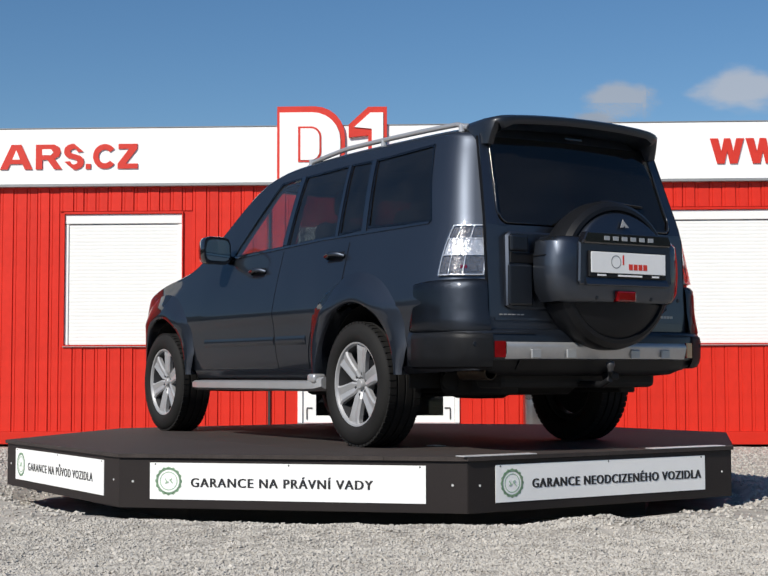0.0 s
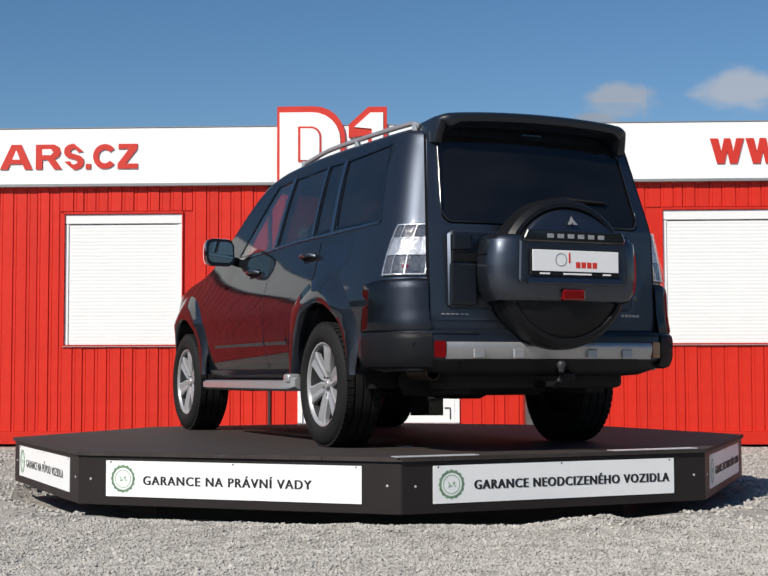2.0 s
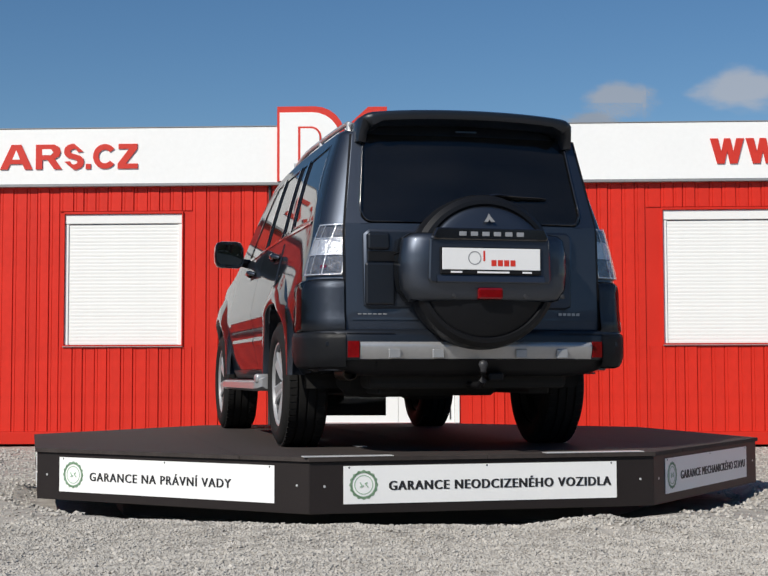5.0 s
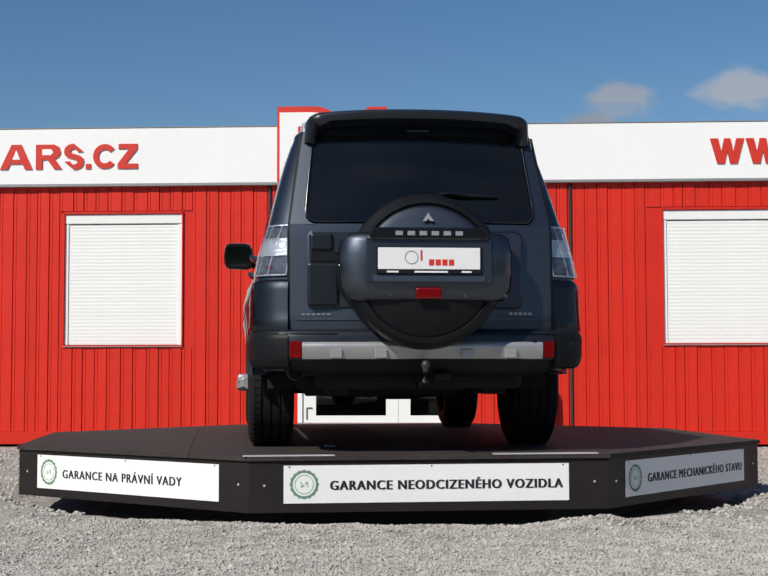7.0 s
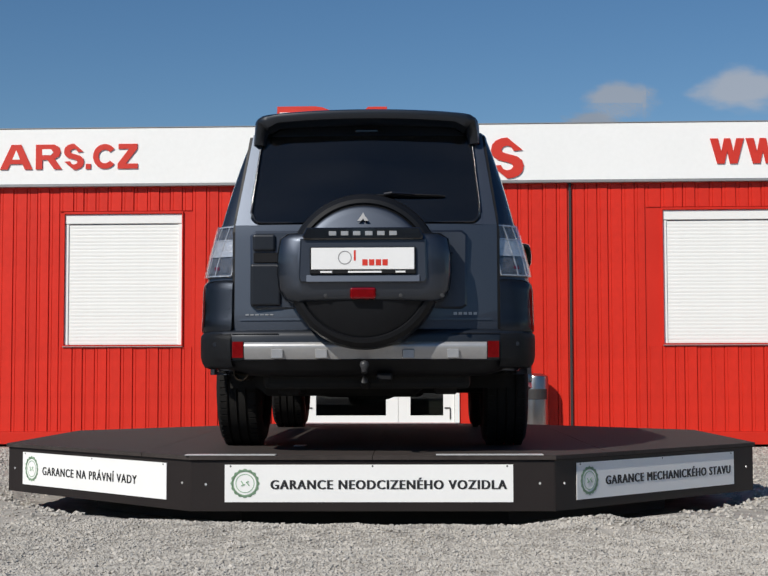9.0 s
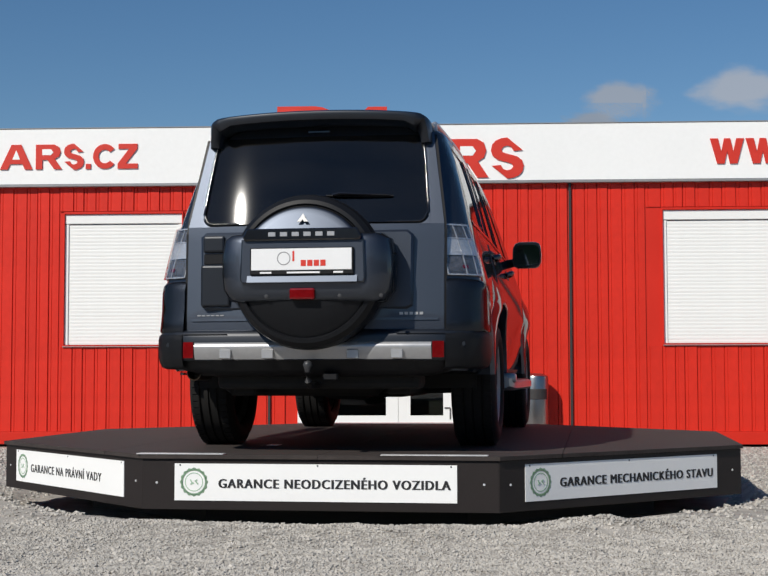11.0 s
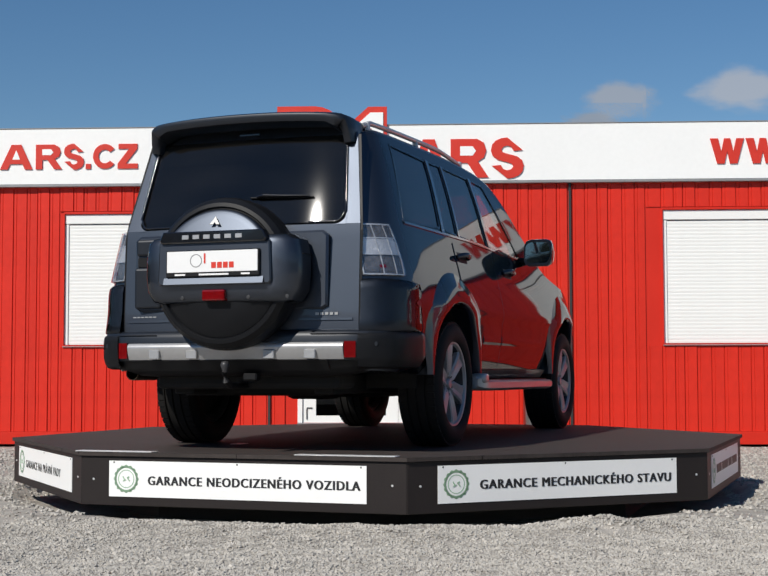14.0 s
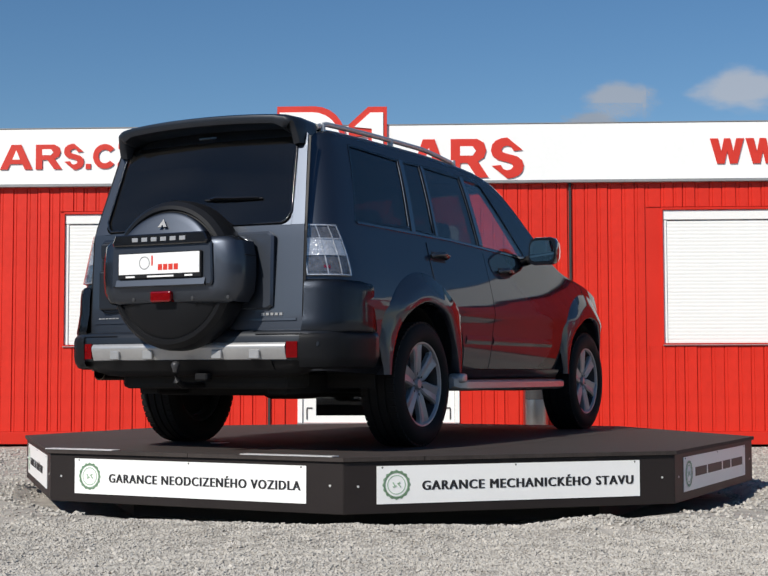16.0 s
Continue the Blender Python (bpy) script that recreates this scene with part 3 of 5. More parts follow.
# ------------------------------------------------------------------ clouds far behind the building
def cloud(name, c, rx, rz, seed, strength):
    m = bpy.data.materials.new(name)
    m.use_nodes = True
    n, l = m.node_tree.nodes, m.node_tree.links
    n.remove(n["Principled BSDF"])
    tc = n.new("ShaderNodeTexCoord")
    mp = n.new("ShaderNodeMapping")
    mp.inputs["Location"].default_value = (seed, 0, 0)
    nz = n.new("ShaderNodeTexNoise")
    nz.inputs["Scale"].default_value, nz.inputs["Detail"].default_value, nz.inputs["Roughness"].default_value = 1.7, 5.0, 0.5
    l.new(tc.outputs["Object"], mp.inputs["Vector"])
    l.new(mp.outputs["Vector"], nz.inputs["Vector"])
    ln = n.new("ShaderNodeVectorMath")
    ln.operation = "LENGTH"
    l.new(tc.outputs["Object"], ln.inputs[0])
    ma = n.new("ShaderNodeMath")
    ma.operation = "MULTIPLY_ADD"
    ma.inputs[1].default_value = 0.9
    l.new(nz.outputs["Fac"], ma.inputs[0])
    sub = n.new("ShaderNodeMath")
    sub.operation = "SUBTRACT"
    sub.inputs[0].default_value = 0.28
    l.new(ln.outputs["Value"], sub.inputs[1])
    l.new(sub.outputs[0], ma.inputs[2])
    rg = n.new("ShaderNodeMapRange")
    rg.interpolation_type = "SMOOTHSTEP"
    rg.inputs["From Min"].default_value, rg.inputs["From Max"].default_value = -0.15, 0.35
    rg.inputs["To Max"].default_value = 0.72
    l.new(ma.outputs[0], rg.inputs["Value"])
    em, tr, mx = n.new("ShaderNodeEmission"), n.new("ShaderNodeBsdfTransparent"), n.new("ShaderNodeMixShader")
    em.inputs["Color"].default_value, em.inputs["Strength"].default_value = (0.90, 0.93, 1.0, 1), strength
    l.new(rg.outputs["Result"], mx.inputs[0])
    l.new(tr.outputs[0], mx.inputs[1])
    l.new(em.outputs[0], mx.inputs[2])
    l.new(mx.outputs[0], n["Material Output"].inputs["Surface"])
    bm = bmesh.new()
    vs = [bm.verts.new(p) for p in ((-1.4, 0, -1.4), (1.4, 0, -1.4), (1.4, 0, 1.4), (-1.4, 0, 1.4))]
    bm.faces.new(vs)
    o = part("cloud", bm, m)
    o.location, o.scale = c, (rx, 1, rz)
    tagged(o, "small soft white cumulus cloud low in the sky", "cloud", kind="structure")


ground()
facade()
for i, w in enumerate(WINDOWS):
    window(i + 1, *w)
door()
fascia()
roof()
far_bank()
litter_bin()
table = turntable()
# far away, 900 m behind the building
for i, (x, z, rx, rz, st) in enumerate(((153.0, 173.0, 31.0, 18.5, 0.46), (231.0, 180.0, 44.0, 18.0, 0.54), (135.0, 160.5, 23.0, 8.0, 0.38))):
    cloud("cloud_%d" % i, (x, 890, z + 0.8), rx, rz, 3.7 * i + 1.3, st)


# ------------------------------------------------------------------ the car
PAINT = material("dark_blue_paint", (0.075, 0.086, 0.107), 0.47, metal=1.0, vary=0.05, scale=2.0, fine=700, coat=0.75, spec=0.3)
for socket, value in (("Coat IOR", 1.42), ("Specular Tint", (0.12, 0.12, 0.12, 1.0))):
    PAINT.node_tree.nodes["Principled BSDF"].inputs[socket].default_value = value
CLAD = material("dark_blue_cladding", (0.009, 0.012, 0.018), 0.42, metal=0.2, vary=0.08, scale=3.0, fine=300, coat=0.25)
BLACK = material("black_plastic", (0.008, 0.008, 0.009), 0.5, spec=0.25, vary=0.2, scale=8, fine=200, bump=0.03)
DULL = material("dull_grey_plastic", (0.017, 0.018, 0.021), 0.5, spec=0.35, vary=0.15, scale=6, fine=220, bump=0.04)
GLOSS_BLACK = material("gloss_black", (0.008, 0.008, 0.01), 0.12, vary=0.1, coat=0.6)
COVER = material("spare_cover_vinyl", (0.007, 0.0075, 0.009), 0.42, spec=0.22, vary=0.15, scale=7, fine=160, bump=0.05)
RUBBER = material("tyre_rubber", (0.013, 0.0125, 0.012), 0.75, spec=0.2, vary=0.25, scale=7, fine=90, bump=0.08)
UNDER = material("underbody_dirt", (0.007, 0.0065, 0.006), 0.85, vary=0.35, scale=6, fine=50, bump=0.1)
MIRROR = material("mirror_silver", (0.62, 0.66, 0.64), 0.03, metal=1.0, vary=0.03)
ALLOY = material("alloy_rim", (0.34, 0.34, 0.345), 0.42, metal=0.25, vary=0.08, scale=12, fine=120, coat=0.3)
SILVER = material("silver_plastic", (0.44, 0.44, 0.44), 0.38, metal=0.55, vary=0.06, scale=6, coat=0.2)
GREY_PLASTIC = material("grey_plastic", (0.032, 0.032, 0.034), 0.45, vary=0.15, scale=6)
REDLENS = material("red_lens", (0.16, 0.0025, 0.004), 0.12, vary=0.2, scale=30, coat=0.8)
SMOKE = material("smoked_reflector", (0.17, 0.163, 0.165), 0.22, metal=0.4, vary=0.6, scale=40, fine=120, bump=0.25, bump_scale=60)
BRIGHT = material("lamp_reflector", (0.80, 0.80, 0.81), 0.16, metal=0.55, vary=0.2, scale=40, bump=0.55, bump_scale=70)
RUSTY = material("burnt_exhaust", (0.06, 0.043, 0.028), 0.4, metal=0.8, vary=0.3, scale=25)
SEAT = material("grey_upholstery", (0.20, 0.20, 0.195), 0.9, vary=0.15, scale=9, fine=200)
CABIN = material("dark_cabin", (0.025, 0.025, 0.026), 0.8, vary=0.2)
PLATE_WHITE = material("plate_white", (0.80, 0.80, 0.79), 0.3, vary=0.02)
TINT = glass("privacy_glass", (0.15, 0.152, 0.15), 0.02, sky_veil=0.011)
CLEAR = glass("side_glass", (0.80, 0.82, 0.81), sky_veil=0.012)
LENS = glass("lamp_lens", (0.95, 0.95, 0.95))


def smooth_curve(xs, ys):
    """A monotone cubic through the given stations."""
    xs, ys = np.array(xs, float), np.array(ys, float)
    d = np.diff(ys) / np.diff(xs)
    m = np.zeros(len(xs))
    m[0], m[-1] = d[0], d[-1]
    for i in range(1, len(xs) - 1):
        if d[i - 1] * d[i] > 0:
            w1, w2 = 2 * (xs[i + 1] - xs[i]) + xs[i] - xs[i - 1], xs[i + 1] - xs[i] + 2 * (xs[i] - xs[i - 1])
            m[i] = (w1 + w2) / (w1 / d[i - 1] + w2 / d[i])

    def f(x):
        x = min(max(x, xs[0]), xs[-1])
        i = min(max(int(np.searchsorted(xs, x)) - 1, 0), len(xs) - 2)
        h = xs[i + 1] - xs[i]
        t = (x - xs[i]) / h
        return float(ys[i] * (1 + 2 * t) * (1 - t) ** 2 + h * m[i] * t * (1 - t) ** 2 + ys[i + 1] * t * t * (3 - 2 * t) + h * m[i + 1] * t * t * (t - 1))
    return f


SIDE = smooth_curve([0.36, 0.45, 0.60, 0.74, 0.79, 0.86, 0.93, 1.0, 1.1, 1.2, 1.35, 1.5, 1.65, 1.75, 1.83], [0.79, 0.846, 0.876, 0.890, 0.902, 0.892, 0.879, 0.863, 0.838, 0.813, 0.773, 0.730, 0.680, 0.638, 0.585])
PLAN = smooth_curve([-2.42, -2.40, -2.37, -2.32, -2.25, -2.1, -1.9, -1, 0.5, 1.4, 1.7, 1.9, 2.05, 2.13], [0.79, 0.82, 0.885, 0.945, 0.978, 0.995, 1.0, 1, 1, 0.989, 0.957, 0.890, 0.778, 0.585])
ROOF = smooth_curve([-2.42, -2.2, -1.5, -0.8, -0.2, 0.08, 0.2, 0.6, 0.95, 1.06, 1.5, 1.8, 1.95, 2.05, 2.13], [1.782, 1.800, 1.825, 1.835, 1.818, 1.775, 1.725, 1.445, 1.215, 1.185, 1.12, 1.05, 0.97, 0.87, 0.70])
CROWN = smooth_curve([-2.42, 0.0, 0.5, 0.95, 1.3, 2.13], [0.10, 0.10, 0.08, 0.06, 0.07, 0.09])
FLOOR = smooth_curve([-2.42, -1.9, -1.2, 1.2, 1.9, 2.13], [0.44, 0.42, 0.40, 0.40, 0.42, 0.46])


def slant(s, z):
    """How far the tail leans forward at a height."""
    t = min(max((-1.9 - s) / 0.5, 0.0), 1.0)
    return (0.335 * min(max(z - 1.2, 0.0), 0.7) + 0.05 * min(max(z - 0.7, 0.0), 0.5)) * t * t * (3 - 2 * t)


def side_pt(s, z, sg=1.0, off=0.0):
    """A point of the body's flank at station s and height z, off metres outward."""
    def p(a, b):
        return Vector((sg * SIDE(b) * PLAN(a), a + slant(a, b), b))
    c = p(s, z)
    if off:
        n = (p(s + 0.01, z) - p(s - 0.01, z)).cross(p(s, z + 0.01) - p(s, z - 0.01))
        n.normalize()
        if n.x * sg < 0:
            n = -n
        c = c + off * n
    return c


def tail_pt(x, z, off=0.0):
    """A point of the tail face, off metres to the rear."""
    return Vector((x, -2.42 + slant(-2.42, z) - 0.05 * (1 - (x / 0.72) ** 2) - off, z))


def section(s, inset=0.0, floor=None):
    b = (FLOOR(s) if floor is None else floor)
    zt, c = ROOF(s) - inset, CROWN(s)
    ze = max(zt - c, b + 0.08)
    mid = min(1.0, ze - 0.03)
    zs = list(np.linspace(b, mid, 15)) + list(np.linspace(mid, ze, 14))[1:]
    pts = [(0.0, b), (0.4, b)]
    k = PLAN(s)
    for z in zs:
        pts.append((SIDE(z) * k - inset - (0.02 if z == b else 0.0), z))
    we = pts[-1][0]
    for i in range(1, 15):
        a = math.pi / 2 * i / 14
        pts.append((we * max(math.cos(a), 0.0) ** (2 / 2.7), ze + (zt - ze) * math.sin(a) ** (2 / 2.7)))
    return [Vector((x, s + slant(s, z), z)) for x, z in pts]


def loft(stations, inset=0.0, floor=None, tail=False):
    bm = bmesh.new()
    rings = []
    for s in stations:
        half = section(s, inset, floor)
        left = [Vector((-p.x, p.y, p.z)) for p in half[1:-1]][::-1]
        rings.append([bm.verts.new(p) for p in half + left])
    n = len(rings[0])
    for a, b in zip(rings, rings[1:]):
        for i in range(n):
            bm.faces.new((a[i], a[(i + 1) % n], b[(i + 1) % n], b[i]))
    h = len(section(stations[0]))
    for ring in (rings[0], rings[-1]):
        prev = [ring[0]]
        for i in range(1, h):
            cur = [ring[i]] if i == h - 1 else [ring[i], ring[n - i]]
            if len(prev) == 1:
                bm.faces.new((prev[0], cur[0], cur[1]))
            elif len(cur) == 1:
                bm.faces.new((prev[0], prev[1], cur[0]))
            else:
                bm.faces.new((prev[0], prev[1], cur[1], cur[0]))
            prev = cur
    bmesh.ops.recalc_face_normals(bm, faces=bm.faces)
    return bm


def carve(bm, cutters):
    """Cut closed meshes out of a closed mesh; returns the result as mesh data."""
    def temp(b, name):
        me = bpy.data.meshes.new(name)
        bmesh.ops.recalc_face_normals(b, faces=b.faces)
        b.to_mesh(me)
        b.free()
        return new(name, me)
    base = temp(bm, "uncut")
    tools = [temp(c, "cutter") for c in cutters]
    for t in tools:
        md = base.modifiers.new("cut", "BOOLEAN")
        md.operation, md.object, md.solver = "DIFFERENCE", t, "EXACT"
    bpy.context.view_layer.update()
    me = bpy.data.meshes.new_from_object(base.evaluated_get(bpy.context.evaluated_depsgraph_get()))
    for o in [base] + tools:
        old = o.data
        bpy.data.objects.remove(o)
        bpy.data.meshes.remove(old)
    return me


def patch(fn, nu, nv, thick=0.005, keep=None):
    """A curved sheet from fn(u, v), u and v from 0 to 1, given some thickness."""
    bm = bmesh.new()
    g = [[bm.verts.new(fn(i / nu, j / nv)) for i in range(nu + 1)] for j in range(nv + 1)]
    for j in range(nv):
        for i in range(nu):
            bm.faces.new((g[j][i], g[j][i + 1], g[j + 1][i + 1], g[j + 1][i]))
    bmesh.ops.recalc_face_normals(bm, faces=bm.faces)
    if thick:
        bmesh.ops.solidify(bm, geom=bm.faces[:], thickness=thick)
    return bm


# side glass openings as (station, height) corners: bottom rear, bottom front, top front, top rear
PANES = [("front_door_glass", ((-0.365, 1.222), (0.355, 1.208), (-0.10, 1.682), (-0.375, 1.69)), CLEAR),
         ("rear_door_glass", ((-1.03, 1.242), (-0.42, 1.226), (-0.43, 1.69), (-0.97, 1.697)), "rear"),
         ("vent_glass", ((-1.335, 1.262), (-1.065, 1.246), (-1.005, 1.697), (-1.245, 1.692)), TINT),
         ("quarter_glass", ((-2.07, 1.24), (-1.39, 1.262), (-1.295, 1.69), (-1.90, 1.70)), TINT)]
HALFTINT = glass("rear_door_tint", (0.30, 0.31, 0.31), sky_veil=0.012)


def quad(c, u, v):
    (a0, a1), (b0, b1), (c0, c1), (d0, d1) = c
    lo = (a0 + (b0 - a0) * u, a1 + (b1 - a1) * u)
    hi = (d0 + (c0 - d0) * u, d1 + (c1 - d1) * u)
    return lo[0] + (hi[0] - lo[0]) * v, lo[1] + (hi[1] - lo[1]) * v


def inner(c, d):
    """The corners drawn in by d."""
    cx, cz = sum(p[0] for p in c) / 4, sum(p[1] for p in c) / 4
    return tuple((p[0] + d * (1 if p[0] < cx else -1), p[1] + d * (1 if p[1] < cz else -1)) for p in c)


def pane_prism(c):
    bm = bmesh.new()
    return prism(bm, list(c), "x", -1.3, 1.3)


WHEEL, ARCH_Z, ARCH_R = 0.935, 0.378, 0.448  # wheel size, height and radius of the wheel openings


def build_wheel(parent, x, y, sg, r=0.385):
    w = new("wheel")
    w.parent = parent
    w.location = (x, y, r * WHEEL)
    w.scale = (WHEEL, WHEEL, WHEEL)
    hw = 0.132
    prof = [(0.252, -hw * 0.80), (0.270, -hw * 0.97), (0.30, -hw * 1.06), (0.345, -hw * 1.0), (0.368, -hw * 0.88), (0.380, -hw * 0.74)]
    for g in (-0.055, 0.0, 0.055):
        prof += [(0.384, g - 0.007), (0.374, g - 0.005), (0.374, g + 0.005), (0.384, g + 0.007)]
    prof += [(0.380, hw * 0.74), (0.368, hw * 0.88), (0.345, hw * 1.0), (0.30, hw * 1.06), (0.270, hw * 0.97), (0.252, hw * 0.80)]
    tyre = part("tyre", lathe(bmesh.new(), prof, 64, "x"), RUBBER, w, "black all-terrain tyre", smooth=35)
    bm = bmesh.new()
    for k in range(56):
        for gx, gw in ((-0.088, 0.044), (0.088, 0.044)):
            a = 2 * math.pi * (k + (0.5 if gx > 0 else 0)) / 56
            b = boxed((gx - gw / 2, -0.0165, 0.370), (gx + gw / 2, 0.0165, 0.3855))
            bmesh.ops.transform(b, matrix=Matrix.Rotation(a, 4, "X"), verts=b.verts)
            tmp = bpy.data.meshes.new("t")
            b.to_mesh(tmp)
            b.free()
            bm.from_mesh(tmp)
            bpy.data.meshes.remove(tmp)
    part("tread", bm, RUBBER, w, kind="stuff")
    o = hw * sg * 0.9
    rim = part("rim", lathe(bmesh.new(), [(0.264, o * 0.90), (0.260, o * 0.99), (0.250, o * 0.97), (0.240, o * 0.84)], 48, "x"), ALLOY, w, "silver alloy rim", smooth=35)
    # barrel coloured dark to stand for the shade between the spokes
    part("rim_barrel", lathe(bmesh.new(), [(0.240, o * 0.84), (0.228, o * 0.5), (0.21, -o * 0.6), (0.236, -o * 0.85), (0.252, -o * 0.8)], 48, "x"), GREY_PLASTIC, rim, "inner barrel coloured dark for shade", smooth=35)
    part("brake_disc", lathe(bmesh.new(), [(0.0, o * 0.14), (0.150, o * 0.14), (0.150, o * 0.06), (0.0, o * 0.06)], 32, "x"), GREY_PLASTIC, w, smooth=30)
    # near-black disc added to paint in the shade behind the spokes
    part("spoke_shade_disc", lathe(bmesh.new(), [(0.0, o * 0.0), (0.215, o * 0.0), (0.21, -o * 0.2), (0.0, -o * 0.2)], 32, "x"), UNDER, w)
    for k in range(6):
        bm = bmesh.new()
        rows = []
        for r0, half, d, dep in ((0.045, 0.026, 0.70, 0.035), (0.085, 0.043, 0.80, 0.035), (0.15, 0.047, 0.87, 0.035), (0.21, 0.054, 0.91, 0.035), (0.252, 0.072, 0.90, 0.035)):
            f, b = o * d, o * d - sg * dep
            rows.append([bm.verts.new(p) for p in ((b, -half, r0), (f - sg * 0.008, -half, r0), (f, -half + 0.012, r0), (f - sg * 0.009, 0, r0), (f, half - 0.012, r0), (f - sg * 0.008, half, r0), (b, half, r0))])
        for a, b in zip(rows, rows[1:]):
            for i in range(6):
                bm.faces.new((a[i], a[i + 1], b[i + 1], b[i]))
            bm.faces.new((a[6], a[0], b[0], b[6]))
        bm.faces.new(rows[0])
        bm.faces.new(rows[-1][::-1])
        bmesh.ops.transform(bm, matrix=Matrix.Rotation(radians(60 * k + 12), 4, "X"), verts=bm.verts)
        part("spoke", bm, ALLOY, rim)
    part("hub_cap", lathe(bmesh.new(), [(0.0, o * 0.80), (0.026, o * 0.79), (0.031, o * 0.74), (0.036, o * 0.50)], 24, "x"), ALLOY, rim, smooth=40)
    for k in range(6):
        a = radians(60 * k + 42)
        part("wheel_nut", lathe(bmesh.new(), [(0.0, o * 0.72), (0.011, o * 0.70), (0.011, o * 0.45)], 6, "x", (0, 0.067 * math.cos(a), 0.067 * math.sin(a))), GREY_PLASTIC, rim)
    part("hub_plate", lathe(bmesh.new(), [(0.0, o * 0.56), (0.085, o * 0.54), (0.09, o * 0.3)], 24, "x"), ALLOY, rim, smooth=40)
    return w


def flare(parent, y, sg):
    """The swollen lip round a wheel opening."""
    bm = bmesh.new()
    rows = []
    for i in range(41):
        a = radians(-1 + 182 * i / 40)
        row = []
        for r, x in ((0.470, None), (0.471, 0.016), (0.476, 0.023), (0.488, 0.027), (0.510, 0.028), (0.540, 0.026), (0.570, 0.020), (0.605, 0.011), (0.640, 0.003), (0.665, -0.006)):
            r = ARCH_R + (r - 0.47) * min(max(1.8 * math.sin(a), 0.22), 1.0)
            yy, zz = y + r * math.cos(a), ARCH_Z + r * math.sin(a)
            skin = SIDE(min(max(zz, 0.37), 1.2)) * PLAN(yy)
            xx = 0.80 if x is None else max(skin + x, min(0.885 + x, 0.905) * PLAN(yy)) if r < 0.575 else skin + x
            row.append(bm.verts.new((sg * xx, yy, max(zz, 0.415))))
        rows.append(row)
    for a, b in zip(rows, rows[1:]):
        for j in range(9):
            bm.faces.new((a[j], a[j + 1], b[j + 1], b[j]))
    part("wheel_arch_flare", bm, PAINT, parent, smooth=50)
    part("wheel_liner", lathe(bmesh.new(), [(ARCH_R - 0.002, sg * 0.50), (ARCH_R - 0.002, sg * 0.80), (ARCH_R + 0.004, sg * 0.80)], 32, "x", (0, y, ARCH_Z), -5, 185), UNDER, parent)
    part("wheel_liner", lathe(bmesh.new(), [(0.0, sg * 0.515), (ARCH_R, sg * 0.515), (ARCH_R, sg * 0.505), (0.0, sg * 0.505)], 32, "x", (0, y, ARCH_Z), 0, 180), UNDER, parent)


BUMP = [(0.0, -2.520), (0.3, -2.516), (0.5, -2.506), (0.64, -2.492), (0.74, -2.465), (0.82, -2.415), (0.868, -2.34), (0.890, -2.25), (0.900, -2.12), (0.894, -1.96)]


def bumper_pt(x, off=0.0):
    xs, ys = [p[0] for p in BUMP], [p[1] for p in BUMP]
    return float(np.interp(abs(x), xs, ys)) - off


